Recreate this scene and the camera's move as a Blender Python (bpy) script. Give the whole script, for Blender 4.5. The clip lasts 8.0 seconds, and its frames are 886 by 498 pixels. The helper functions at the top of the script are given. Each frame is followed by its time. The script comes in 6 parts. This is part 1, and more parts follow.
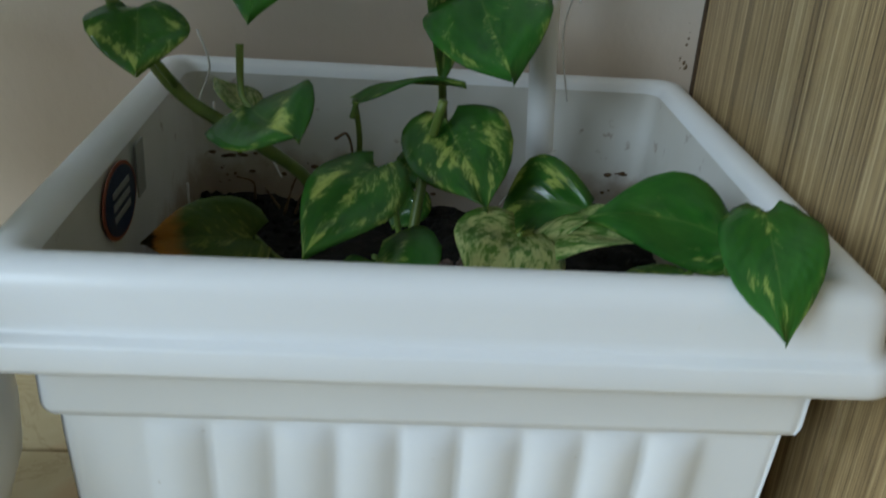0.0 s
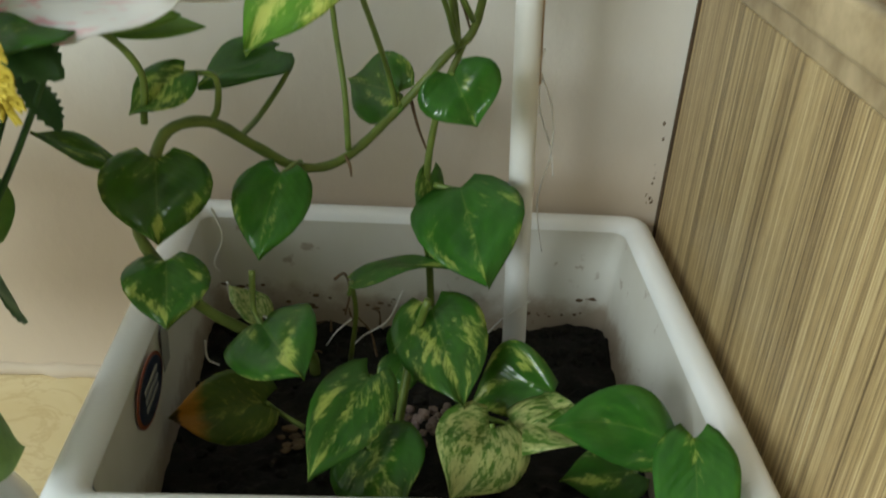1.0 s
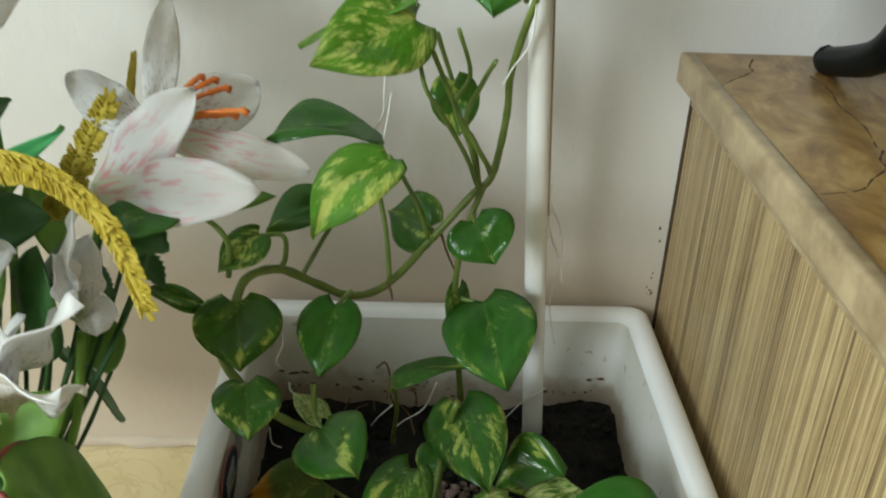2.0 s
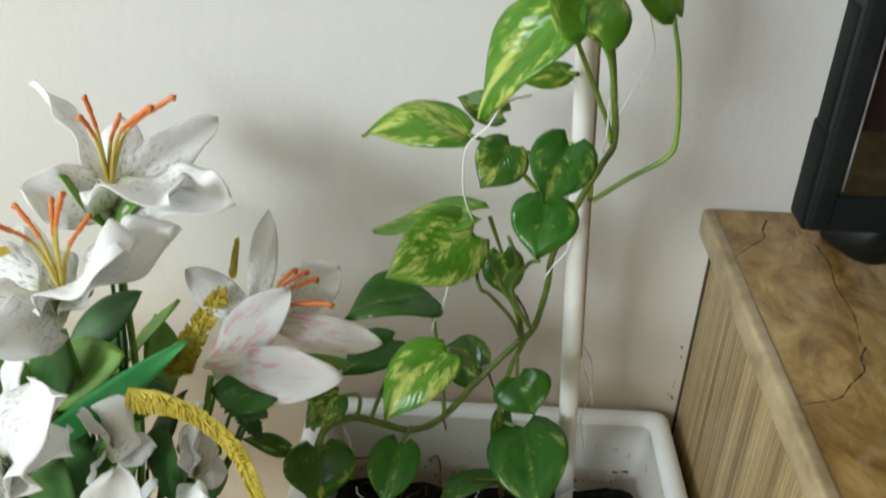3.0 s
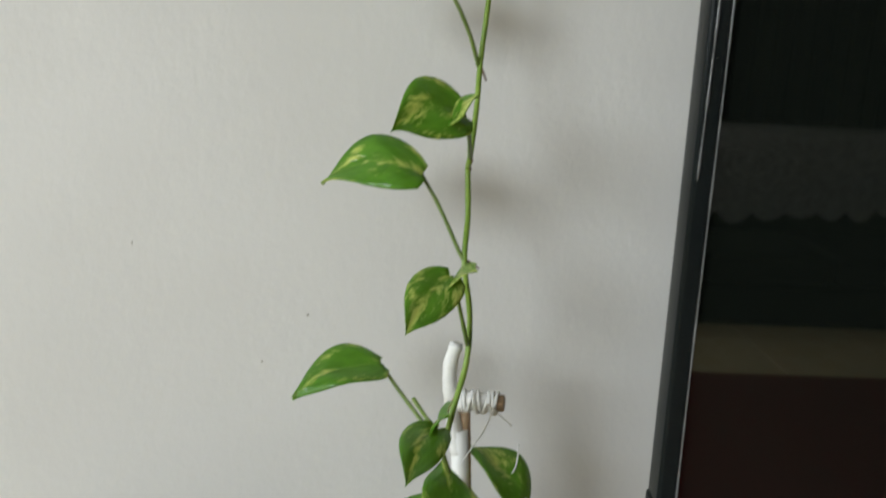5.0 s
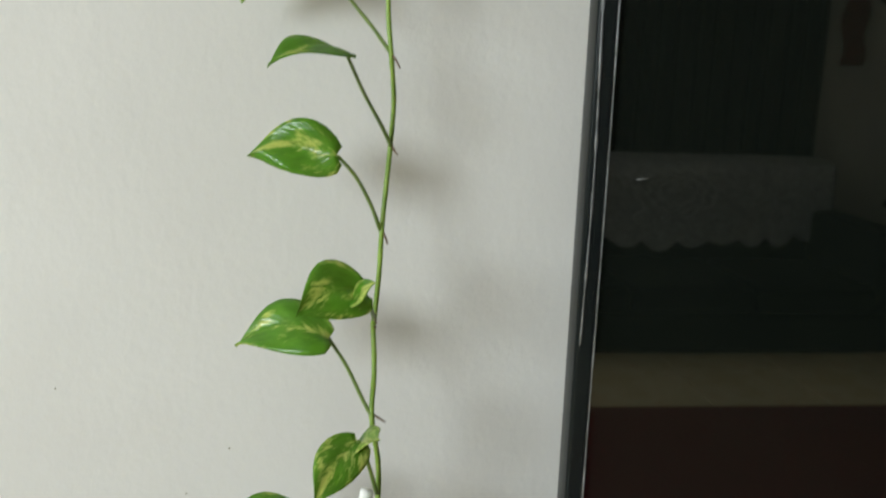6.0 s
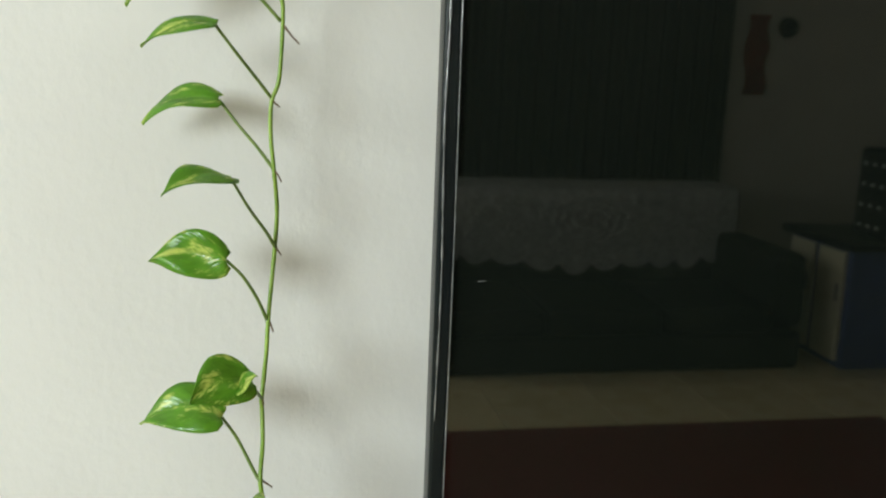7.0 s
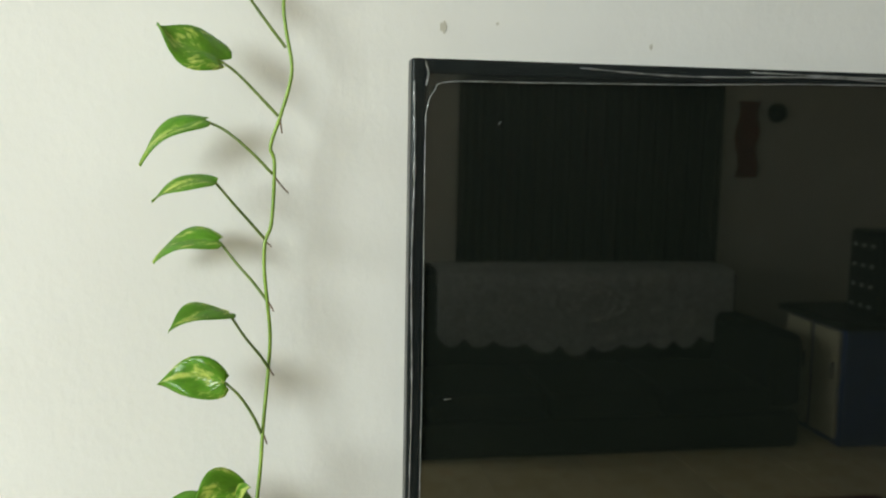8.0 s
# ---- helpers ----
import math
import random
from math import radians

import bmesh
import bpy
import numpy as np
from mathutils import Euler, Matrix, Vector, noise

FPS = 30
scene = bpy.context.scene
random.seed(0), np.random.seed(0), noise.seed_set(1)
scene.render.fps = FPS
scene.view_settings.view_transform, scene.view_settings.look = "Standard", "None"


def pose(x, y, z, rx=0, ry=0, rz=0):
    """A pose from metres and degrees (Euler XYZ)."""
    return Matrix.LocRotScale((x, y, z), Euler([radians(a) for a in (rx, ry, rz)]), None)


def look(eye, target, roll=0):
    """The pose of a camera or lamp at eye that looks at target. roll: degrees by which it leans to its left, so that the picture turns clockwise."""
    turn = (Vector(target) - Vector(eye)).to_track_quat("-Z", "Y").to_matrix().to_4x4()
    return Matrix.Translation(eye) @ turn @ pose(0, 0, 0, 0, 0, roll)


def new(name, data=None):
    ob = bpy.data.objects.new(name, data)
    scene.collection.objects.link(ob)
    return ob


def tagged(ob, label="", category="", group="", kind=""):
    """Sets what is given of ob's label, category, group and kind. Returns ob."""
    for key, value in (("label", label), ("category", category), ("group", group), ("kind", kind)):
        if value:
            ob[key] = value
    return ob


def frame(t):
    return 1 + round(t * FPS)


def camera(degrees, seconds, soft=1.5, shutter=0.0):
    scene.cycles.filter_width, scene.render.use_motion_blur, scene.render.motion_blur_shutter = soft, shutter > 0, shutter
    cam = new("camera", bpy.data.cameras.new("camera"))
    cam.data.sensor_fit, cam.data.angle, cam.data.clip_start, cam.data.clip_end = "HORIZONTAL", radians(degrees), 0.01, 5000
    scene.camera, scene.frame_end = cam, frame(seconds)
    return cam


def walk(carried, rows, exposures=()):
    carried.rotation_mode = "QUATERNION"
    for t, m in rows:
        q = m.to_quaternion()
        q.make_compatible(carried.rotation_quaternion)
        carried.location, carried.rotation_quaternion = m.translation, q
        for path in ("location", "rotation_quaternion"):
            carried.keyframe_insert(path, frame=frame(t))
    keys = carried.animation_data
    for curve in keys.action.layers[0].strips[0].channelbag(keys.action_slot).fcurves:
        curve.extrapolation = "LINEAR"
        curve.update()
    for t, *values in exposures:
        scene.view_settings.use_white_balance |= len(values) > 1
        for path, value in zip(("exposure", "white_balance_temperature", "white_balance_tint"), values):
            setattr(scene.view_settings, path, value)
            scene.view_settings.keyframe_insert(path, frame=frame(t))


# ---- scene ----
# camera and walk: x right along the wall, y towards the wall, z up from the floor
cam = camera(50.66, 8.0, soft=1.95, shutter=0.3)
PATH = [
    (0.0, -0.0231, 0.0387, 0.3207, 64.93, -3.61, -2.22),
    (0.5, -0.0256, 0.0436, 0.3934, 62.46, -3.93, -2.81),
    (1.0, -0.0245, 0.0362, 0.4719, 60.94, -3.71, -2.20),
    (1.5, -0.0306, 0.0196, 0.5332, 60.25, -3.51, -2.18),
    (1.7, -0.0265, -0.0052, 0.5435, 62.38, -2.33, -1.58),
    (2.8, -0.0528, -0.0376, 0.7393, 57.18, -2.61, 1.03),
    (3.0, -0.0449, -0.0445, 0.7624, 58.35, -1.98, 1.86),
    (3.5, -0.0399, -0.0629, 0.8160, 61.51, -1.85, 2.29),
    (4.0, -0.0397, -0.0939, 0.8648, 67.20, -1.97, 2.09),
    (4.5, -0.0320, -0.1236, 0.9100, 72.58, -2.51, 0.55),
    (5.0, -0.0293, -0.1695, 0.9432, 77.54, -2.97, -2.43),
    (5.2, -0.0299, -0.1830, 0.9514, 79.43, -2.96, -3.56),
    (6.3, 0.0056, -0.2121, 1.1121, 77.84, -1.87, -7.44),
    (6.5, 0.0134, -0.2347, 1.1268, 78.30, -1.86, -8.44),
    (7.0, 0.0329, -0.3161, 1.1720, 78.82, -2.11, -10.24),
    (7.5, 0.0413, -0.3972, 1.2169, 81.11, -1.55, -9.68),
    (8.0, 0.0536, -0.4357, 1.2460, 83.26, -1.09, -9.60),
]
EXPOSURES = [(0.0, -0.60, 5300.0, 5.0), (0.6, -0.15, 5500.0, 5.0), (1.0, -0.03, 6250.0, 3.0), (1.7, 0.1, 6150.0, 3.0), (3.0, 0.03, 6150.0, 8.0), (5.0, -0.40, 6150.0, 10.0), (6.5, -0.06, 6230.0, 5.5), (8.0, 0.12, 6350.0, 3.0)]
walk(cam, [(t, pose(x, y, z, rx, ry, rz)) for t, x, y, z, rx, ry, rz in PATH], EXPOSURES)
# ---- light ----
WALL_Y = 0.655
world = bpy.data.worlds.new("world")
scene.world = world
world.use_nodes = True
wn = world.node_tree
sky = wn.nodes.new("ShaderNodeTexSky")
sky.sky_type = "NISHITA"
sky.sun_disc = False
sky.sun_elevation = radians(40)
sky.sun_rotation = radians(200)
wn.nodes["Background"].inputs["Strength"].default_value = 0.12
wn.links.new(sky.outputs["Color"], wn.nodes["Background"].inputs["Color"])


def area(name, eye, target, sx, sy, power, colour):
    d = bpy.data.lights.new(name, "AREA")
    d.spread = radians(150)
    d.shape, d.size, d.size_y, d.energy, d.color = "RECTANGLE", sx, sy, power, colour
    o = new(name, d)
    o.matrix_world = look(eye, target)
    return o


# daylight through the window of the far wall
area("window_daylight", (-2.75, -3.0, 2.0), (0.0, 0.4, 0.8), 1.6, 1.3, 97, (0.94, 1.0, 0.985))
# and through the smaller one of the left wall
area("side_window_daylight", (-3.62, -0.75, 1.45), (0.0, 0.45, 0.3), 0.9, 1.1, 40, (0.95, 1.0, 1.0))


# ---- materials ----
class Nodes:
    """Small helper to write a node material line by line."""

    def __init__(self, name, rough=0.5, metal=0.0, spec=0.5):
        self.mat = bpy.data.materials.new(name)
        self.mat.use_nodes = True
        self.tree = self.mat.node_tree
        self.bsdf = self.tree.nodes["Principled BSDF"]
        self.set("Roughness", rough)
        self.set("Metallic", metal)
        self.set("Specular IOR Level", spec)

    def set(self, key, value):
        self.bsdf.inputs[key].default_value = value

    def node(self, kind, **kw):
        n = self.tree.nodes.new(kind)
        for k, v in kw.items():
            if k == "blend_type":
                n.blend_type = v
            elif k == "data_type":
                n.data_type = v
            elif k == "operation":
                n.operation = v
            elif k == "feature":
                n.feature = v
        return n

    def link(self, a, b):
        self.tree.links.new(a, b)

    def coords(self, kind="Object", scale=(1, 1, 1), turn=(0, 0, 0)):
        c = self.node("ShaderNodeTexCoord")
        m = self.node("ShaderNodeMapping")
        m.inputs["Scale"].default_value = scale
        m.inputs["Rotation"].default_value = turn
        self.link(c.outputs[kind], m.inputs["Vector"])
        return m.outputs["Vector"]

    def noise(self, vec, scale, detail=4.0, rough=0.55, distort=0.0):
        n = self.node("ShaderNodeTexNoise")
        n.inputs["Scale"].default_value, n.inputs["Detail"].default_value = scale, detail
        n.inputs["Roughness"].default_value, n.inputs["Distortion"].default_value = rough, distort
        self.link(vec, n.inputs["Vector"])
        return n.outputs["Fac"]

    def ramp(self, fac, stops):
        r = self.node("ShaderNodeValToRGB")
        els = r.color_ramp.elements
        while len(els) < len(stops):
            els.new(0.5)
        for e, (at, c) in zip(els, stops):
            e.position = at
            e.color = (*c, 1) if len(c) == 3 else c
        self.link(fac, r.inputs["Fac"])
        return r.outputs["Color"]

    def mix(self, fac, a, b, blend="MIX"):
        m = self.node("ShaderNodeMixRGB", blend_type=blend)
        for key, v in (("Fac", fac), ("Color1", a), ("Color2", b)):
            if isinstance(v, (int, float)):
                m.inputs[key].default_value = v
            elif isinstance(v, tuple):
                m.inputs[key].default_value = (*v, 1)
            else:
                self.link(v, m.inputs[key])
        return m.outputs["Color"]

    def math(self, op, a, b=0.5):
        m = self.node("ShaderNodeMath", operation=op)
        for i, v in enumerate((a, b)):
            if isinstance(v, (int, float)):
                m.inputs[i].default_value = v
            else:
                self.link(v, m.inputs[i])
        return m.outputs["Value"]

    def colour(self, c):
        if isinstance(c, tuple):
            self.set("Base Color", (*c, 1))
        else:
            self.link(c, self.bsdf.inputs["Base Color"])
        return self

    def bump(self, height, strength=0.3, distance=0.002):
        b = self.node("ShaderNodeBump")
        b.inputs["Strength"].default_value, b.inputs["Distance"].default_value = strength, distance
        self.link(height, b.inputs["Height"])
        self.link(b.outputs["Normal"], self.bsdf.inputs["Normal"])
        return self


BW = [(0.0, (0, 0, 0)), (1.0, (1, 1, 1))]


def grey(lo, hi):
    return [(lo, (0, 0, 0)), (hi, (1, 1, 1))]


def make_wall_paint():
    n = Nodes("wall_paint", rough=0.75, spec=0.25)
    v = n.coords()
    big = n.noise(v, 2.2, 3)
    c = n.ramp(big, [(0.3, (0.655, 0.635, 0.612)), (0.7, (0.722, 0.703, 0.685))])
    # brown stain low down behind the planter, with an uneven edge
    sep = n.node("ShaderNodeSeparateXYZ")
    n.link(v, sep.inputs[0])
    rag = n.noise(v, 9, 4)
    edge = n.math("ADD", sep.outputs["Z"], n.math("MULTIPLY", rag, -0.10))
    # warm light bounced up from the floor, put into the paint colour
    floor_bounce = n.ramp(edge, [(0.06, (1, 1, 1)), (0.40, (0, 0, 0))])
    c = n.mix(n.math("MULTIPLY", floor_bounce, 0.42), c, (0.60, 0.50, 0.33))
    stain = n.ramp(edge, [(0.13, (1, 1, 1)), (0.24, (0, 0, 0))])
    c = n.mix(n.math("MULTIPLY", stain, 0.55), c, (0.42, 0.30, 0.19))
    n.colour(c)
    fine = n.noise(n.coords(scale=(85, 85, 60)), 1.0, 5, 0.6)
    lump = n.noise(v, 14, 3)
    h = n.math("ADD", n.math("MULTIPLY", fine, 0.5), n.math("MULTIPLY", lump, 0.8))
    n.bump(h, 0.45, 0.0025)
    return n.mat


def make_plain_wall(name, a, b):
    n = Nodes(name, rough=0.8, spec=0.2)
    v = n.coords()
    n.colour(n.ramp(n.noise(v, 3, 4), [(0.3, a), (0.7, b)]))
    n.bump(n.noise(v, 60, 4), 0.2, 0.002)
    return n.mat


def make_marble_floor():
    n = Nodes("beige_marble", rough=0.22)
    v = n.coords()
    base = n.ramp(n.noise(v, 6, 5, 0.6, 0.6), [(0.3, (0.62, 0.49, 0.25)), (0.55, (0.73, 0.62, 0.38)), (0.75, (0.70, 0.49, 0.27))])
    vein = n.ramp(n.noise(v, 11, 6, 0.65, 1.6), [(0.47, (0, 0, 0)), (0.5, (1, 1, 1)), (0.53, (0, 0, 0))])
    n.colour(n.mix(n.math("MULTIPLY", vein, 0.35), base, (0.48, 0.33, 0.16)))
    return n.mat


def make_stripe_tile():
    n = Nodes("striped_tile", rough=0.38)
    fine = n.noise(n.coords(scale=(1, 210, 0.9)), 1.0, 4, 0.75)
    hair = n.noise(n.coords(scale=(1, 820, 2.2)), 1.0, 2, 0.6)
    wide = n.noise(n.coords(scale=(1, 34, 0.8)), 1.0, 2, 0.5)
    speck = n.noise(n.coords(scale=(1, 420, 60)), 1.0, 2, 0.5)
    f = n.math("ADD", n.math("MULTIPLY", fine, 0.40), n.math("MULTIPLY", wide, 0.13))
    f = n.math("ADD", f, n.math("MULTIPLY", hair, 0.37))
    f = n.math("ADD", f, n.math("MULTIPLY", speck, 0.10))
    c = n.ramp(f, [(0.37, (0.085, 0.058, 0.030)), (0.44, (0.215, 0.150, 0.074)), (0.52, (0.40, 0.290, 0.140)), (0.61, (0.58, 0.47, 0.26))])
    n.colour(c)
    n.bump(fine, 0.12, 0.001)
    return n.mat


def make_slab_stone():
    n = Nodes("brown_stone", rough=0.32)
    v = n.coords()
    blotch = n.noise(n.coords(scale=(24, 13, 24)), 1.0, 7, 0.68, 1.4)
    c = n.ramp(blotch, [(0.32, (0.105, 0.052, 0.014)), (0.43, (0.215, 0.120, 0.034)), (0.55, (0.34, 0.210, 0.068)), (0.70, (0.50, 0.355, 0.155))])
    streak = n.noise(n.coords(scale=(30, 9, 30), turn=(0, 0, 0.5)), 1.0, 4, 0.6, 1.2)
    c = n.mix(n.math("MULTIPLY", n.ramp(streak, grey(0.55, 0.75)), 0.4), c, (0.62, 0.51, 0.33))
    n.colour(c)
    n.bump(blotch, 0.1, 0.001)
    return n.mat


def make_plastic():
    n = Nodes("white_plastic", rough=0.34, spec=0.5)
    v = n.coords()
    c = n.ramp(n.noise(v, 7, 4), [(0.3, (0.84, 0.85, 0.88)), (0.7, (0.89, 0.90, 0.92))])
    specks = n.ramp(n.noise(v, 95, 2, 0.5), [(0.735, (0, 0, 0)), (0.78, (1, 1, 1))])
    c = n.mix(n.math("MULTIPLY", specks, 0.30), c, (0.33, 0.24, 0.16))
    n.colour(c)
    n.bump(n.noise(v, 120, 3), 0.05, 0.001)
    return n.mat


def make_plastic_inside():
    n = Nodes("soiled_plastic", rough=0.45, spec=0.4)
    v = n.coords()
    sep = n.node("ShaderNodeSeparateXYZ")
    n.link(v, sep.inputs[0])
    rag = n.noise(v, 40, 5, 0.6)
    low = n.math("ADD", sep.outputs["Z"], n.math("MULTIPLY", rag, -0.05))
    crust = n.ramp(low, [(0.072, (1, 1, 1)), (0.088, (0, 0, 0))])
    c = n.ramp(n.noise(v, 9, 4), [(0.3, (0.64, 0.62, 0.56)), (0.7, (0.78, 0.775, 0.75))])
    c = n.mix(n.math("MULTIPLY", crust, 0.75), c, (0.30, 0.22, 0.15))
    specks = n.ramp(n.noise(v, 70, 3, 0.55), [(0.66, (0, 0, 0)), (0.72, (1, 1, 1))])
    c = n.mix(n.math("MULTIPLY", specks, 0.5), c, (0.22, 0.13, 0.07))
    n.colour(c)
    n.bump(rag, 0.15, 0.001)
    return n.mat


def make_soil():
    n = Nodes("wet_soil", rough=0.85, spec=0.3)
    v = n.coords()
    n.colour(n.ramp(n.noise(v, 90, 5, 0.7), [(0.35, (0.004, 0.004, 0.003)), (0.6, (0.013, 0.011, 0.008)), (0.8, (0.05, 0.034, 0.022))]))
    n.bump(n.noise(v, 160, 5, 0.7), 0.8, 0.004)
    return n.mat


def make_leaf(name, dark, mid, pale, much, bits=0.5, sheen=0.19, withered=False, grain=(12.5, 7.5)):
    """Glossy leaf: UV u runs along the midrib, v across it."""
    n = Nodes(name, rough=sheen, spec=0.5)
    uv = n.node("ShaderNodeUVMap")
    sep = n.node("ShaderNodeSeparateXYZ")
    n.link(uv.outputs["UV"], sep.inputs[0])
    info = n.node("ShaderNodeObjectInfo")
    u, v = sep.outputs["X"], sep.outputs["Y"]
    side = n.math("ABSOLUTE", n.math("SUBTRACT", v, 0.5), 0)
    # flecks run from the midrib outwards and forwards
    along = n.math("SUBTRACT", u, n.math("MULTIPLY", side, 0.9))
    comb = n.node("ShaderNodeCombineXYZ")
    n.link(n.math("MULTIPLY", along, grain[0]), comb.inputs[0])
    n.link(n.math("MULTIPLY", v, grain[1]), comb.inputs[1])
    n.link(n.math("MULTIPLY", info.outputs["Random"], 37.0), comb.inputs[2])
    fleck = n.noise(comb.outputs[0], 1.0, 6, 0.74, 0.2)
    comb2 = n.node("ShaderNodeCombineXYZ")
    n.link(n.math("MULTIPLY", u, 2.2), comb2.inputs[0])
    n.link(n.math("MULTIPLY", v, 3.6), comb2.inputs[1])
    n.link(n.math("MULTIPLY", info.outputs["Random"], 91.0), comb2.inputs[2])
    patch = n.noise(comb2.outputs[0], 1.0, 3, 0.5)
    f = n.math("ADD", n.math("MULTIPLY", fleck, bits), n.math("MULTIPLY", patch, 1.0 - bits))
    core = n.math("MULTIPLY", n.ramp(side, [(0.0, (1, 1, 1)), (0.17, (0, 0, 0))]), n.ramp(u, [(0.30, (0, 0, 0)), (0.75, (1, 1, 1))]))
    f = n.math("ADD", f, n.math("MULTIPLY", core, 0.075))
    mask = n.ramp(f, [(0.585 - much, (0, 0, 0)), (0.61 - much, (0.45, 0.45, 0.45)), (0.66 - much, (1, 1, 1))])
    green = n.ramp(n.noise(comb2.outputs[0], 2.6, 4), [(0.3, dark), (0.7, mid)])
    col = n.mix(mask, green, pale)
    if withered:
        old = n.ramp(n.math("ADD", u, n.math("MULTIPLY", patch, 0.35)), grey(0.76, 0.90))
        col = n.mix(old, col, (0.66, 0.29, 0.03))
        gone = n.ramp(n.math("ADD", u, n.math("MULTIPLY", fleck, 0.2)), grey(0.98, 1.05))
        col = n.mix(gone, col, (0.06, 0.03, 0.012))
    rib = n.ramp(side, [(0.0, (1, 1, 1)), (0.016, (0, 0, 0))])
    col = n.mix(n.math("MULTIPLY", rib, 0.22), col, pale)
    n.colour(col)
    veins = n.node("ShaderNodeTexWave")
    veins.inputs["Scale"].default_value = 1.0
    veins.inputs["Distortion"].default_value = 1.5
    comb3 = n.node("ShaderNodeCombineXYZ")
    n.link(n.math("MULTIPLY", along, 3.2), comb3.inputs[0])
    n.link(comb3.outputs[0], veins.inputs["Vector"])
    n.bump(n.math("ADD", n.math("MULTIPLY", veins.outputs["Fac"], 0.25), patch), 0.30, 0.0016)
    n.set("Transmission Weight", 0.0)
    n.set("Subsurface Weight", 0.0)
    # thin leaf lets some light through
    tr = n.node("ShaderNodeBsdfTranslucent")
    n.link(n.mix(0.6, col, pale, "MIX"), tr.inputs["Color"])
    ms = n.node("ShaderNodeMixShader")
    ms.inputs["Fac"].default_value = 0.42
    n.link(n.bsdf.outputs[0], ms.inputs[1])
    n.link(tr.outputs[0], ms.inputs[2])
    n.link(ms.outputs[0], n.tree.nodes["Material Output"].inputs["Surface"])
    return n.mat


def make_simple(name, a, b, rough=0.5, scale=20.0, spec=0.5, metal=0.0, bump=0.1, detail=4):
    n = Nodes(name, rough=rough, spec=spec, metal=metal)
    v = n.coords()
    f = n.noise(v, scale, detail)
    n.colour(n.ramp(f, [(0.3, a), (0.7, b)]))
    n.bump(f, bump, 0.001)
    return n.mat


def make_petal(name="lily_petal", spot=(0.16, 0.12, 0.13), thresh=0.585, size=(16.0, 30.0), edge=0.03):
    n = Nodes(name, rough=0.55, spec=0.3)
    uv = n.node("ShaderNodeUVMap")
    sep = n.node("ShaderNodeSeparateXYZ")
    n.link(uv.outputs["UV"], sep.inputs[0])
    u, v = sep.outputs["X"], sep.outputs["Y"]
    info = n.node("ShaderNodeObjectInfo")
    comb = n.node("ShaderNodeCombineXYZ")
    n.link(n.math("MULTIPLY", u, size[0]), comb.inputs[0])
    n.link(n.math("MULTIPLY", v, size[1]), comb.inputs[1])
    n.link(n.math("MULTIPLY", info.outputs["Random"], 50.0), comb.inputs[2])
    spots = n.ramp(n.noise(comb.outputs[0], 1.0, 2, 0.5), [(thresh, (0, 0, 0)), (thresh + edge, (1, 1, 1))])
    inner = n.ramp(u, [(0.30, (1, 1, 1)), (0.92, (0, 0, 0))])
    c = n.mix(n.ramp(u, [(0.0, (1, 1, 1)), (0.32, (0, 0, 0))]), (0.95, 0.95, 0.95), (0.66, 0.70, 0.40))
    c = n.mix(n.math("MULTIPLY", n.math("MULTIPLY", spots, inner), 0.75), c, spot)
    n.colour(c)
    tr = n.node("ShaderNodeBsdfTranslucent")
    tr.inputs["Color"].default_value = (0.92, 0.91, 0.90, 1)
    ms = n.node("ShaderNodeMixShader")
    ms.inputs["Fac"].default_value = 0.32
    n.link(n.bsdf.outputs[0], ms.inputs[1])
    n.link(tr.outputs[0], ms.inputs[2])
    n.link(ms.outputs[0], n.tree.nodes["Material Output"].inputs["Surface"])
    return n.mat


def make_screen(*args, **kw):
    """Polished dark glass with a hard anti-scratch layer."""
    mat = make_simple(*args, **kw)
    mat.node_tree.nodes["Principled BSDF"].inputs["IOR"].default_value = 1.60
    return mat


def make_film():
    """Thin clear film: mostly seen through, with a broken gloss."""
    n = Nodes("clear_film_sheet", rough=0.12, spec=0.8)
    n.colour((0.06, 0.065, 0.065))
    n.bump(n.noise(n.coords(scale=(14, 14, 5)), 1.0, 2), 0.25, 0.002)
    clear = n.node("ShaderNodeBsdfTransparent")
    ms = n.node("ShaderNodeMixShader")
    ms.inputs["Fac"].default_value = 0.11
    n.link(clear.outputs[0], ms.inputs[1])
    n.link(n.bsdf.outputs[0], ms.inputs[2])
    n.link(ms.outputs[0], n.tree.nodes["Material Output"].inputs["Surface"])
    return n.mat


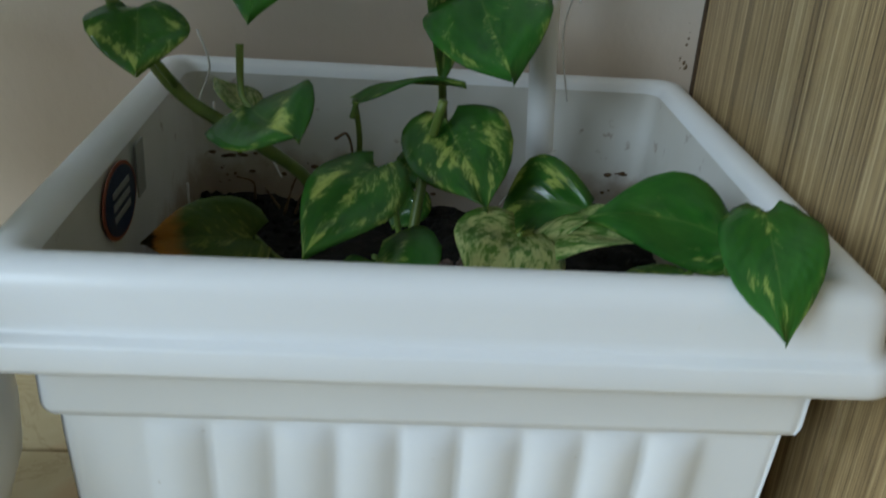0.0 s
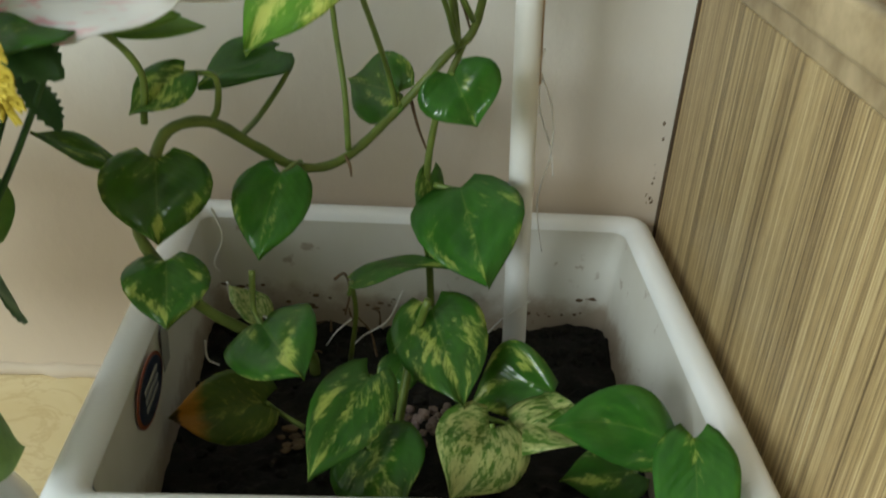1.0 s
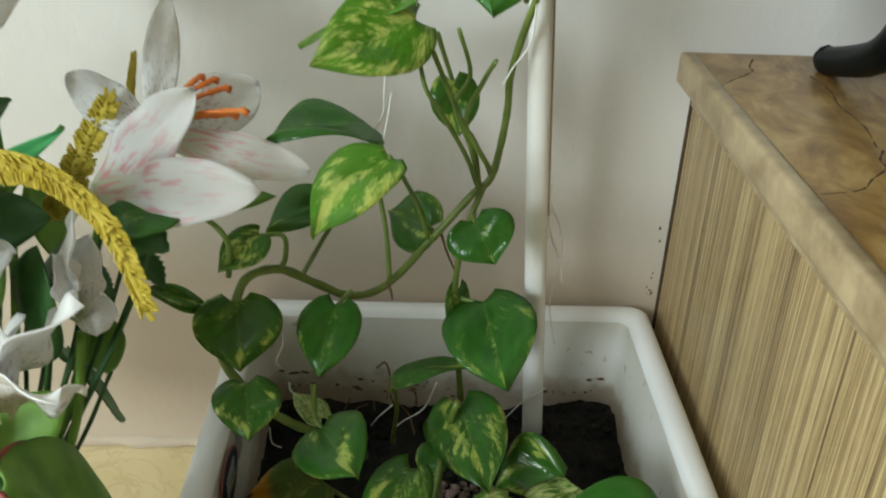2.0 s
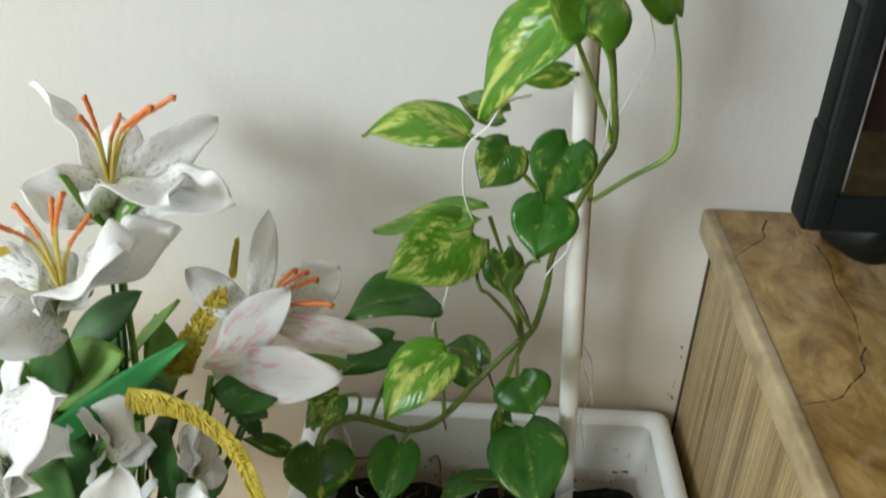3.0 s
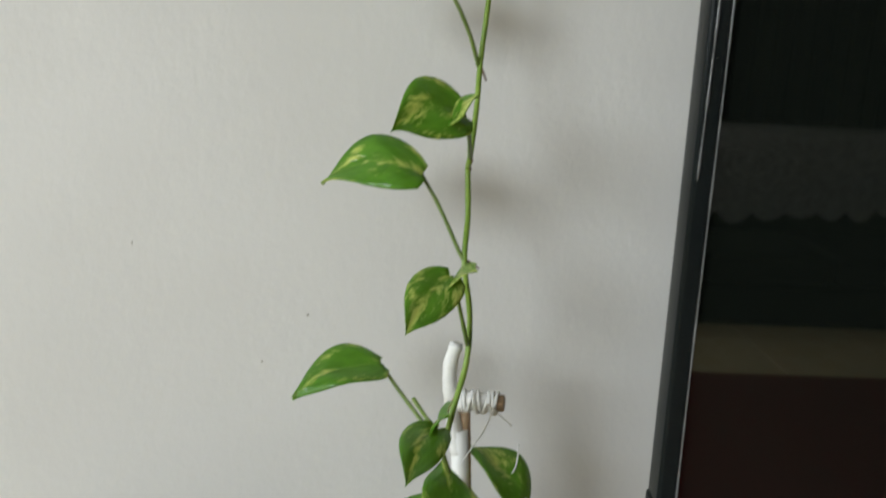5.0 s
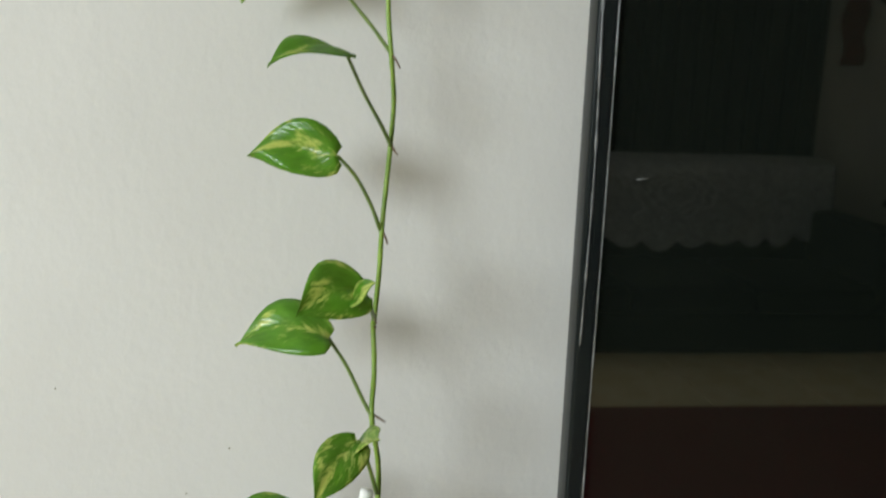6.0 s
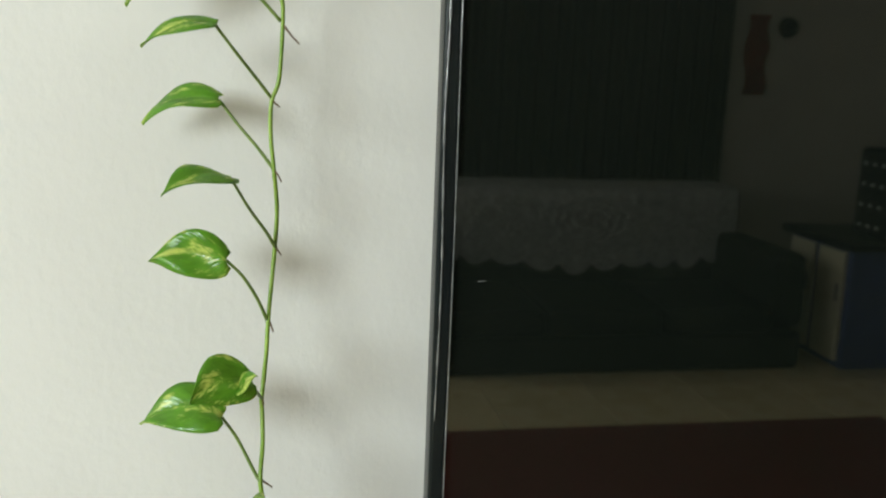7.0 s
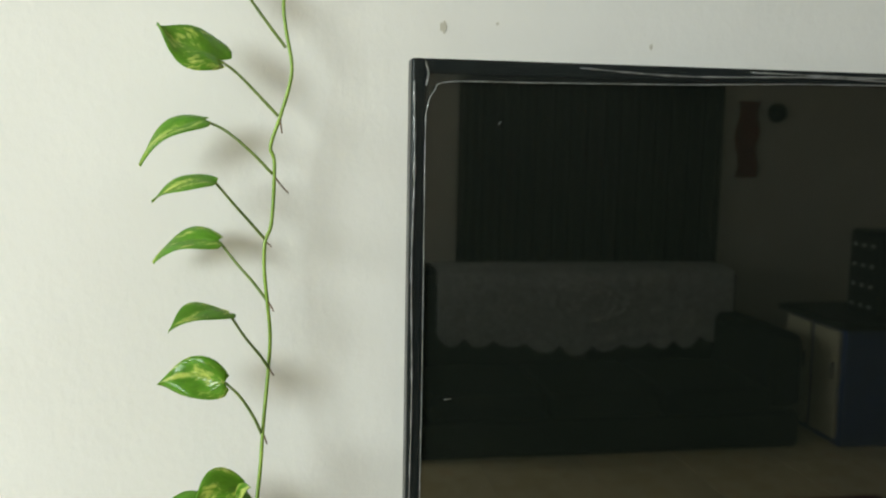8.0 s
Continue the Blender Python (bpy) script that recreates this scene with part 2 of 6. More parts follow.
M = {
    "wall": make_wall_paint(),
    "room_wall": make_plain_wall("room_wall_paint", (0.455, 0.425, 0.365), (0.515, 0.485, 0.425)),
    "ceiling": make_plain_wall("ceiling_paint", (0.645, 0.615, 0.565), (0.695, 0.665, 0.615)),
    "floor": make_marble_floor(),
    "grout": make_simple("grout", (0.30, 0.24, 0.16), (0.38, 0.31, 0.21), 0.8),
    "stripe": make_stripe_tile(),
    "slab": make_slab_stone(),
    "slab_edge": make_simple("slab_edge_stone", (0.23, 0.165, 0.085), (0.50, 0.395, 0.24), 0.35, 38, bump=0.4, detail=7),
    "dark_joint": make_simple("dark_joint", (0.05, 0.03, 0.015), (0.10, 0.06, 0.03), 0.8, 40),
    "plastic": make_plastic(),
    "plastic_in": make_plastic_inside(),
    "soil": make_soil(),
    "leaf": make_leaf("pothos_leaf", (0.026, 0.105, 0.016), (0.060, 0.190, 0.024), (0.50, 0.58, 0.13), 0.048),
    "leaf_pale": make_leaf("pothos_leaf_marbled", (0.060, 0.180, 0.022), (0.120, 0.270, 0.038), (0.58, 0.62, 0.25), 0.115, 0.8, grain=(9.0, 14.0)),
    # lit copy of pothos_leaf: light on the upper vine put into brighter greens
    "leaf_bright": make_leaf("pothos_leaf_painted_lit", (0.070, 0.230, 0.014), (0.140, 0.360, 0.030), (0.64, 0.70, 0.18), 0.045),
    "leaf_streak": make_leaf("pothos_leaf_streaked", (0.070, 0.230, 0.014), (0.140, 0.360, 0.030), (0.66, 0.72, 0.20), 0.085, 0.55),
    "leaf_plain": make_leaf("pothos_leaf_plain", (0.030, 0.135, 0.018), (0.066, 0.225, 0.028), (0.42, 0.54, 0.11), 0.008),
    "leaf_dead": make_leaf("pothos_leaf_yellowing", (0.075, 0.150, 0.020), (0.130, 0.200, 0.026), (0.42, 0.44, 0.08), 0.06, 0.7, 0.3, True),
    "stem": make_simple("green_stem", (0.150, 0.260, 0.024), (0.260, 0.380, 0.052), 0.42, 60),
    "stem_low": make_simple("olive_stem", (0.085, 0.125, 0.020), (0.165, 0.220, 0.038), 0.45, 50),
    "petiole": make_simple("petiole_green", (0.100, 0.160, 0.026), (0.180, 0.255, 0.048), 0.45, 60),
    "root": make_simple("aerial_root", (0.085, 0.050, 0.022), (0.16, 0.10, 0.05), 0.7, 80),
    "pipe": make_simple("white_pipe", (0.83, 0.82, 0.80), (0.89, 0.88, 0.87), 0.32, 12),
    "wood": make_simple("dowel_wood", (0.36, 0.23, 0.13), (0.50, 0.35, 0.22), 0.55, 60),
    "thread": make_simple("white_thread", (0.78, 0.77, 0.75), (0.88, 0.87, 0.85), 0.7, 200),
    "petal": make_petal(),
    "petal_pink": make_petal("lily_petal_pink", (0.86, 0.24, 0.34), 0.50, (8.0, 11.0), 0.14),
    "pellet": make_simple("grey_pellet", (0.10, 0.065, 0.055), (0.26, 0.19, 0.165), 0.8, 120),
    "stamen": make_simple("orange_stamen", (0.62, 0.13, 0.018), (0.78, 0.24, 0.04), 0.6, 90),
    "filament": make_simple("yellow_filament", (0.50, 0.36, 0.05), (0.62, 0.50, 0.12), 0.6, 90),
    "spike": make_simple("yellow_spike", (0.46, 0.35, 0.02), (0.70, 0.58, 0.10), 0.65, 120),
    "silk_green": make_simple("silk_green", (0.095, 0.230, 0.026), (0.215, 0.390, 0.058), 0.55, 40),
    "silk_dark": make_simple("silk_dark_green", (0.020, 0.075, 0.014), (0.055, 0.150, 0.030), 0.55, 40),
    "silk_bright": make_simple("silk_bright_green", (0.045, 0.38, 0.10), (0.11, 0.52, 0.18), 0.45, 40),
    "red_edge": make_simple("red_leaf_margin", (0.22, 0.03, 0.02), (0.32, 0.06, 0.04), 0.5, 40),
    "pot": make_simple("white_ceramic", (0.74, 0.75, 0.75), (0.82, 0.83, 0.83), 0.25, 12),
    "tv_black": make_simple("tv_black_gloss", (0.006, 0.008, 0.008), (0.010, 0.013, 0.013), 0.22, 5, 0.09, bump=0.02),
    "tv_matt": make_simple("tv_black_matt", (0.0035, 0.0050, 0.0050), (0.007, 0.009, 0.009), 0.38, 30, 0.06),
    "film": make_simple("clear_film_edge", (0.10, 0.105, 0.11), (0.20, 0.205, 0.21), 0.10, 90, 0.9),
    "film_sheet": make_film(),
    "screen": make_screen("tv_screen_glass", (0.006, 0.008, 0.006), (0.009, 0.011, 0.009), 0.03, 3, 1.0, bump=0.0),
    "sticker": make_simple("navy_sticker", (0.012, 0.022, 0.060), (0.02, 0.035, 0.09), 0.4, 60),
    "sticker_white": make_simple("sticker_grey", (0.30, 0.31, 0.30), (0.40, 0.40, 0.38), 0.5, 60),
    "sticker_red": make_simple("sticker_red", (0.28, 0.07, 0.03), (0.36, 0.10, 0.05), 0.5, 60),
    "sofa": make_simple("dark_sofa_cloth", (0.004, 0.005, 0.004), (0.009, 0.011, 0.009), 0.9, 90, 0.1),
    "lace": make_simple("white_lace", (0.55, 0.55, 0.52), (0.80, 0.80, 0.77), 0.9, 55, 0.1, bump=0.5),
    "curtain": make_simple("dark_curtain_cloth", (0.008, 0.010, 0.009), (0.040, 0.020, 0.018), 0.9, 30, 0.1),
    "rug": make_simple("red_rug", (0.085, 0.011, 0.012), (0.15, 0.022, 0.021), 0.95, 60, 0.1),
    "cream": make_simple("cream_laminate", (0.52, 0.46, 0.30), (0.62, 0.56, 0.40), 0.4, 10),
    "blue": make_simple("blue_laminate", (0.02, 0.04, 0.16), (0.03, 0.06, 0.22), 0.4, 10),
    "red_cloth": make_simple("red_hanging_cloth", (0.30, 0.03, 0.02), (0.42, 0.06, 0.04), 0.8, 40),
    "window_paint": make_simple("window_white_paint", (0.72, 0.72, 0.70), (0.8, 0.8, 0.78), 0.4, 10),
}


# ---- mesh helpers ----
def thing(name, label, category, at=(0, 0, 0), group="", kind=""):
    e = new(name)
    e.location = at
    return tagged(e, label, category, group, kind)


def link_bm(name, bm, mat, smooth=True):
    me = bpy.data.meshes.new(name)
    bmesh.ops.recalc_face_normals(bm, faces=bm.faces)
    bm.to_mesh(me)
    bm.free()
    for m in mat if isinstance(mat, (list, tuple)) else [mat]:
        me.materials.append(m)
    if smooth:
        for p in me.polygons:
            p.use_smooth = True
    return new(name, me)


def part(name, bm, mat, parent, label="", smooth=True):
    """Meshes are written in world metres; the thing's Empty may stand anywhere."""
    o = link_bm(name, bm, mat, smooth)
    o.parent = parent
    o.matrix_parent_inverse = Matrix.Translation(-world_at(parent))
    if label:
        tagged(o, label)
    return o


def world_at(o):
    v = Vector((0, 0, 0))
    while o is not None:
        v = v + o.location + o.matrix_parent_inverse.translation
        o = o.parent
    return v


def box(bm, lo, hi, bevel=0.0, seg=2):
    m = bmesh.ops.create_cube(bm, size=1.0)
    vs = m["verts"]
    c = [(a + b) / 2 for a, b in zip(lo, hi)]
    for v in vs:
        v.co = Vector([c[i] + v.co[i] * (hi[i] - lo[i]) for i in range(3)])
    if bevel:
        es = list({e for v in vs for e in v.link_edges})
        bmesh.ops.bevel(bm, geom=es, offset=bevel, segments=seg, affect="EDGES", profile=0.6)
    return bm


def boxed(lo, hi, bevel=0.0, seg=2):
    return box(bmesh.new(), lo, hi, bevel, seg)


def smooth_line(pts, n=8):
    """Catmull-Rom points through pts."""
    P = [Vector(p) for p in pts]
    if len(P) == 2:
        return [P[0].lerp(P[1], i / n) for i in range(n + 1)]
    P = [P[0] * 2 - P[1]] + P + [P[-1] * 2 - P[-2]]
    out = []
    for a, b, c, d in zip(P, P[1:], P[2:], P[3:]):
        for i in range(n):
            t = i / n
            out.append(0.5 * ((2 * b) + (c - a) * t + (2 * a - 5 * b + 4 * c - d) * t * t + (3 * b - a - 3 * c + d) * t ** 3))
    out.append(P[-2].copy())
    return out


def tube(bm, pts, r0, r1=None, sides=8, cap=True, wob=0.0):
    r1 = r0 if r1 is None else r1
    n = len(pts)
    rings = []
    up = Vector((0.3, -0.9, 0.2)).normalized()
    for i, p in enumerate(pts):
        d = (pts[min(i + 1, n - 1)] - pts[max(i - 1, 0)]).normalized()
        a = d.cross(up)
        if a.length < 1e-3:
            a = d.cross(Vector((1, 0, 0)))
        a.normalize()
        b = d.cross(a)
        r = r0 + (r1 - r0) * i / (n - 1)
        r *= 1 + wob * math.sin(i * 2.1) * math.cos(i * 0.7)
        rings.append([bm.verts.new(p + a * r * math.cos(2 * math.pi * k / sides) + b * r * math.sin(2 * math.pi * k / sides)) for k in range(sides)])
    for A, B in zip(rings, rings[1:]):
        for k in range(sides):
            bm.faces.new((A[k], A[(k + 1) % sides], B[(k + 1) % sides], B[k]))
    if cap:
        bm.faces.new(list(reversed(rings[0])))
        bm.faces.new(rings[-1])
    return bm


def tubed(pts, r0, r1=None, sides=8, n=8, wob=0.0):
    return tube(bmesh.new(), smooth_line(pts, n), r0, r1, sides, wob=wob)


def rings_bm(rings, close_first=False, close_last=False):
    """Skin a list of equal rings of points."""
    bm = bmesh.new()
    V = [[bm.verts.new(p) for p in r] for r in rings]
    k = len(V[0])
    for A, B in zip(V, V[1:]):
        for i in range(k):
            bm.faces.new((A[i], A[(i + 1) % k], B[(i + 1) % k], B[i]))
    if close_first:
        bm.faces.new(list(reversed(V[0])))
    if close_last:
        bm.faces.new(V[-1])
    return bm


def rounded_rect(cx, cy, hx, hy, r, z, n=6):
    pts = []
    for sx, sy, a0 in ((1, 1, 0), (-1, 1, 90), (-1, -1, 180), (1, -1, 270)):
        for i in range(n + 1):
            a = radians(a0 + 90 * i / n)
            pts.append(Vector((cx + sx * (hx - r) + r * math.cos(a), cy + sy * (hy - r) + r * math.sin(a), z)))
    return pts


def structure(name, bm, mat, label, category, smooth=False):
    return tagged(link_bm(name, bm, mat, smooth), label, category, kind="structure")


# ---- the room ----
X0, X1, Y0, ZC = -3.68, 3.3, -3.05, 2.7
structure("wall_north", boxed((X0 - 0.15, WALL_Y, 0), (X1 + 0.15, WALL_Y + 0.15, ZC)), M["wall"], "cream painted plaster wall with faint brown stains and painted warm floor bounce low down", "wall")
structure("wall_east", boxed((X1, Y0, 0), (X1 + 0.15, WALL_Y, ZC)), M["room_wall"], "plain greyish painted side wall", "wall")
structure("ceiling", boxed((X0 - 0.15, Y0 - 0.15, ZC), (X1 + 0.15, WALL_Y + 0.15, ZC + 0.1)), M["ceiling"], "plain off-white ceiling", "ceiling")
SY1, SY2, SZ1, SZ2 = -1.2, -0.3, 0.9, 2.0
bm = bmesh.new()
box(bm, (X0 - 0.15, Y0, 0), (X0, SY1, ZC))
box(bm, (X0 - 0.15, SY2, 0), (X0, WALL_Y, ZC))
box(bm, (X0 - 0.15, SY1, 0), (X0, SY2, SZ1))
box(bm, (X0 - 0.15, SY1, SZ2), (X0, SY2, ZC))
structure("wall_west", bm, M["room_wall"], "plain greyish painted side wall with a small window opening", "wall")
side_win = thing("window_2", "small white painted window frame in the side wall", "window", (X0 - 0.1, -0.75, SZ1), kind="structure")
bm = bmesh.new()
for lo, hi in (((SY1, SZ1), (SY1 + 0.05, SZ2)), ((SY2 - 0.05, SZ1), (SY2, SZ2)), ((SY1 + 0.05, SZ1), (SY2 - 0.05, SZ1 + 0.05)), ((SY1 + 0.05, SZ2 - 0.05), (SY2 - 0.05, SZ2))):
    box(bm, (X0 - 0.12, *lo), (X0 - 0.07, *hi), 0.004)
part("window_frame", bm, M["window_paint"], side_win)
part("window_sill", boxed((X0 - 0.06, SY1 - 0.03, SZ1 - 0.03), (X0 + 0.05, SY2 + 0.03, SZ1), 0.005), M["window_paint"], side_win)
WX0, WX1, WZ0, WZ1 = -3.58, -1.92, 1.3, 2.6
bm = bmesh.new()
box(bm, (X0 - 0.15, Y0 - 0.15, 0), (WX0, Y0, ZC))
box(bm, (WX1, Y0 - 0.15, 0), (X1 + 0.15, Y0, ZC))
box(bm, (WX0, Y0 - 0.15, 0), (WX1, Y0, WZ0))
box(bm, (WX0, Y0 - 0.15, WZ1), (WX1, Y0, ZC))
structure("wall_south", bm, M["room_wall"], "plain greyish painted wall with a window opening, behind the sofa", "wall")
win = thing("window_1", "white painted window frame in the far wall", "window", (-2.75, Y0 - 0.1, WZ0), kind="structure")
bm = bmesh.new()
FY0, FY1 = Y0 - 0.12, Y0 - 0.07
for lo, hi in (((WX0, FY0, WZ0), (WX0 + 0.05, FY1, WZ1)), ((WX1 - 0.05, FY0, WZ0), (WX1, FY1, WZ1)),
               ((WX0 + 0.05, FY0, WZ0), (WX1 - 0.05, FY1, WZ0 + 0.05)), ((WX0 + 0.05, FY0, WZ1 - 0.05), (WX1 - 0.05, FY1, WZ1)),
               ((-2.775, FY0 + 0.002, WZ0 + 0.05), (-2.725, FY1 - 0.002, WZ1 - 0.05))):
    box(bm, lo, hi, 0.004)
part("window_frame", bm, M["window_paint"], win)
part("window_sill", boxed((WX0 - 0.03, Y0 - 0.06, WZ0 - 0.03), (WX1 + 0.03, Y0 + 0.05, WZ0), 0.005), M["window_paint"], win)

# floor: beige marble tiles on a grout bed
floor = structure("floor", boxed((X0 - 0.15, Y0 - 0.15, -0.1), (X1 + 0.15, WALL_Y + 0.15, -0.003)), M["grout"], "beige marble tiled floor with thin joints", "floor")

# ---- bench of brown stone with striped cladding, under the television ----
SX, SY0, ST, SB = 0.166, 0.10, 0.386, 0.362
bench = thing("tv_bench", "low bench with brown stone top and striped wood-look tile side", "bench", (0.9, 0.38, 0))
part("core", boxed((0.192, SY0 + 0.03, 0), (1.66, WALL_Y - 0.001, SB)), M["grout"], bench, smooth=False)
for y0, y1 in ((0.3765, WALL_Y - 0.003), (SY0 + 0.02, 0.3750)):
    part("side_tile", boxed((0.181, y0, 0.001), (0.1915, y1, 0.343), 0.0008, 1), M["stripe"], bench, "striped wood-look ceramic tile", False)
part("tile_border", boxed((0.179, SY0 + 0.02, 0.3435), (0.1915, WALL_Y - 0.003, SB - 0.0005), 0.0015, 1), M["slab_edge"], bench, smooth=False)
for i in range(4):
    x0 = 0.193 + i * 0.3665
    part("front_tile", boxed((x0, SY0 + 0.019, 0.001), (x0 + 0.365, SY0 + 0.0295, SB - 0.001), 0.0008, 1), M["stripe"], bench, smooth=False)
part("stone_top", boxed((SX, SY0, SB), (1.68, WALL_Y - 0.001, ST), 0.006, 3), M["slab"], bench, "brown veined polished stone top")
part("edge_strip", boxed((SX - 0.002, SY0 + 0.006, SB + 0.001), (SX + 0.0095, WALL_Y - 0.005, ST + 0.0006), 0.0035, 3), M["slab_edge"], bench, "pale worn edge of the stone")
for pts in (((0.214, 0.636), (0.206, 0.618), (0.204, 0.606), (0.186, 0.588), (0.172, 0.572)),
            ((0.243, 0.60), (0.245, 0.57), (0.240, 0.54), (0.241, 0.505), (0.234, 0.470)),
            ((0.236, 0.466), (0.228, 0.452), (0.226, 0.440), (0.212, 0.425), (0.200, 0.411), (0.176, 0.404))):
    part("crack", tubed([(x, y, ST - 0.0004) for x, y in pts], 0.0009, 0.0006, 6, 6, 0.5), M["dark_joint"], bench, "dark crack in the stone")

# ---- television ----
TX0, TX1, TZ0, TZ1, TY = 0.1740, 1.64, 0.475, 1.322, 0.462
tv = thing("television", "large black flat television standing on the stone bench", "television", (0.9, 0.53, ST))


def frame_ring(lo, hi, w, wb, y0, y1, r):
    """A bezel: four rails joined, opening inside."""
    bm = bmesh.new()
    (x0, z0), (x1, z1) = lo, hi
    box(bm, (x0, y0, z0), (x0 + w, y1, z1), r, 3)
    box(bm, (x1 - w, y0, z0), (x1, y1, z1), r, 3)
    box(bm, (x0 + w - r, y0 + 0.0005, z0), (x1 - w + r, y1, z0 + wb), r, 3)
    box(bm, (x0 + w - r, y0 + 0.0005, z1 - w), (x1 - w + r, y1, z1), r, 3)
    return bm


part("bezel", frame_ring((TX0, TZ0), (TX1, TZ1), 0.0145, 0.024, TY, TY + 0.027, 0.0035), M["tv_black"], tv, "glossy black bezel")
part("screen", boxed((TX0 + 0.008, TY + 0.004, TZ0 + 0.018), (TX1 - 0.008, TY + 0.02, TZ1 - 0.008)), M["screen"], tv, "dark glass screen reflecting the room", False)
part("back_cover", boxed((TX0 + 0.05, TY + 0.0275, TZ0 + 0.03), (TX1 - 0.05, TY + 0.06, TZ1 - 0.05), 0.008, 3), M["tv_matt"], tv)
part("lower_casing", boxed((TX0 - 0.001, TY + 0.008, TZ0 + 0.02), (TX0 + 0.012, TY + 0.0285, 0.615), 0.003, 3), M["tv_matt"], tv)
part("corner_guard", boxed((TX0 - 0.0015, TY + 0.006, TZ0 - 0.003), (TX0 + 0.010, TY + 0.032, 0.540), 0.004, 3), M["tv_matt"], tv)
# clear film left on the bezel: its inner edge bends round the corner and lies loose along the top
film_edge = smooth_line([(TX0 + 0.0142, TY, TZ0 + 0.03), (TX0 + 0.0136, TY, 0.75), (TX0 + 0.0146, TY, 1.0), (TX0 + 0.0140, TY, 1.24), (TX0 + 0.0155, TY, 1.275), (TX0 + 0.022, TY, 1.291),
                         (TX0 + 0.037, TY, 1.3000), (0.30, TY, 1.3015), (0.45, TY, 1.3040), (0.62, TY, 1.3085), (0.9, TY, 1.3095), (1.6, TY, 1.3090)], 10)
film_rim = [Vector((TX0 + 0.0012, TY, min(q.z, TZ1 - 0.0012))) if q.x < TX0 + 0.0155 else Vector((q.x if q.x > TX0 + 0.037 else TX0 + 0.0012 + (q.x - TX0 - 0.0155) * 1.664, TY, TZ1 - 0.0012)) for q in film_edge]
bm = bmesh.new()
front = [[bm.verts.new(q + Vector((0, -0.0012 - 0.0004 * math.sin(i * 0.9 + k), 0))) for k, q in enumerate((a, a.lerp(b, 0.35), a.lerp(b, 0.7), b))] for i, (a, b) in enumerate(zip(film_rim, film_edge))]
for A, B in zip(front, front[1:]):
    for k in range(3):
        bm.faces.new((A[k], A[k + 1], B[k + 1], B[k]))
part("protective_film", bm, M["film_sheet"], tv, "loose clear protective film")
part("protective_film_edge", tube(bmesh.new(), [q + Vector((0, -0.0012, 0)) for q in film_edge], 0.0007, 0.0007, 6, wob=0.35), M["film"], tv, "cut edge of the clear film")
for pts in (((TX0 + 0.003, TY - 0.0015, 0.86), (TX0 + 0.0045, TY - 0.002, 0.99), (TX0 + 0.0025, TY - 0.0015, 1.12), (TX0 + 0.004, TY - 0.002, 1.21), (TX0 + 0.0025, TY - 0.0015, 1.30)),
            ((0.34, TY - 0.002, TZ1 - 0.005), (0.45, TY - 0.0025, TZ1 - 0.010), (0.6, TY - 0.0025, TZ1 - 0.007), (0.72, TY - 0.002, TZ1 - 0.011)),
            ((TX0 + 0.013, TY - 0.0015, 1.318), (TX0 + 0.016, TY - 0.002, 1.308), (TX0 + 0.014, TY - 0.0015, 1.296)),
            ((0.52, TY - 0.002, TZ1 - 0.004), (0.70, TY - 0.0025, TZ1 - 0.006), (0.95, TY - 0.002, TZ1 - 0.004))):
    part("film_wrinkle", tube(bmesh.new(), smooth_line(pts, 12), 0.0007, 0.0012, 6, wob=0.6), M["film"], tv, "wrinkle of clear film on the bezel")
# a scuff and a crumb on the screen
for x, z, dx, dz in ((0.2165, 0.986, 0.004, 0.0004), (0.262, 1.262, 0.0015, 0.0015)):
    part("scuff", tube(bmesh.new(), [Vector((x - dx, TY + 0.0038, z - dz)), Vector((x, TY + 0.0036, z)), Vector((x + dx, TY + 0.0038, z + dz))], 0.0005, 0.0003, 6), M["film"], tv, "small pale scuff on the screen")
for x in (0.2535, 1.53):
    foot = part("foot", tube(bmesh.new(), smooth_line([(x, 0.482, TZ0 + 0.02), (x, 0.478, TZ0 - 0.012), (x + 0.004, 0.42, 0.420), (x + 0.006, 0.345, ST + 0.012), (x + 0.006, 0.325, ST + 0.010)], 6), 0.019, 0.0115, 12), M["tv_matt"], tv, "black splayed foot")
    part("rear_foot", tube(bmesh.new(), smooth_line([(x, 0.482, TZ0 + 0.01), (x + 0.003, 0.53, 0.425), (x + 0.004, 0.60, ST + 0.011), (x + 0.004, 0.615, ST + 0.0095)], 6), 0.013, 0.009, 10), M["tv_matt"], foot)

# ---- planter ----
PX, PXW, PYF, PYB, PZ = -0.0015, 0.1775, 0.326, 0.6535, 0.170
pcx, pcy, phx, phy = PX, (PYF + PYB) / 2, PXW, (PYB - PYF) / 2
planter = thing("planter_box", "white rectangular plastic planter box with fluted sides", "planter", (pcx, pcy, 0))


def pr(inset, z, r=0.012, n=8):
    return rounded_rect(pcx, pcy, phx - inset, phy - inset, r, z, n)


prof = [(0.0040, 0.1290), (0.0006, 0.1303), (0.0, 0.1325), (0.0002, 0.1410), (0.0012, 0.1428), (0.0042, 0.1438), (0.0056, 0.1452), (0.0060, 0.149), (0.0064, 0.155), (0.0070, 0.1610),
        (0.0085, 0.166), (0.0120, 0.1690), (0.0165, 0.170), (0.0215, 0.1695), (0.0255, 0.167), (0.0275, 0.162)]
part("rim", rings_bm([pr(i, z, max(0.004, 0.016 - i * 0.3)) for i, z in prof]), M["plastic"], planter, "rolled glossy white rim")
inner = [(0.0274, 0.163), (0.0290, 0.150), (0.0315, 0.120), (0.0335, 0.090), (0.0385, 0.030), (0.0400, 0.012)]
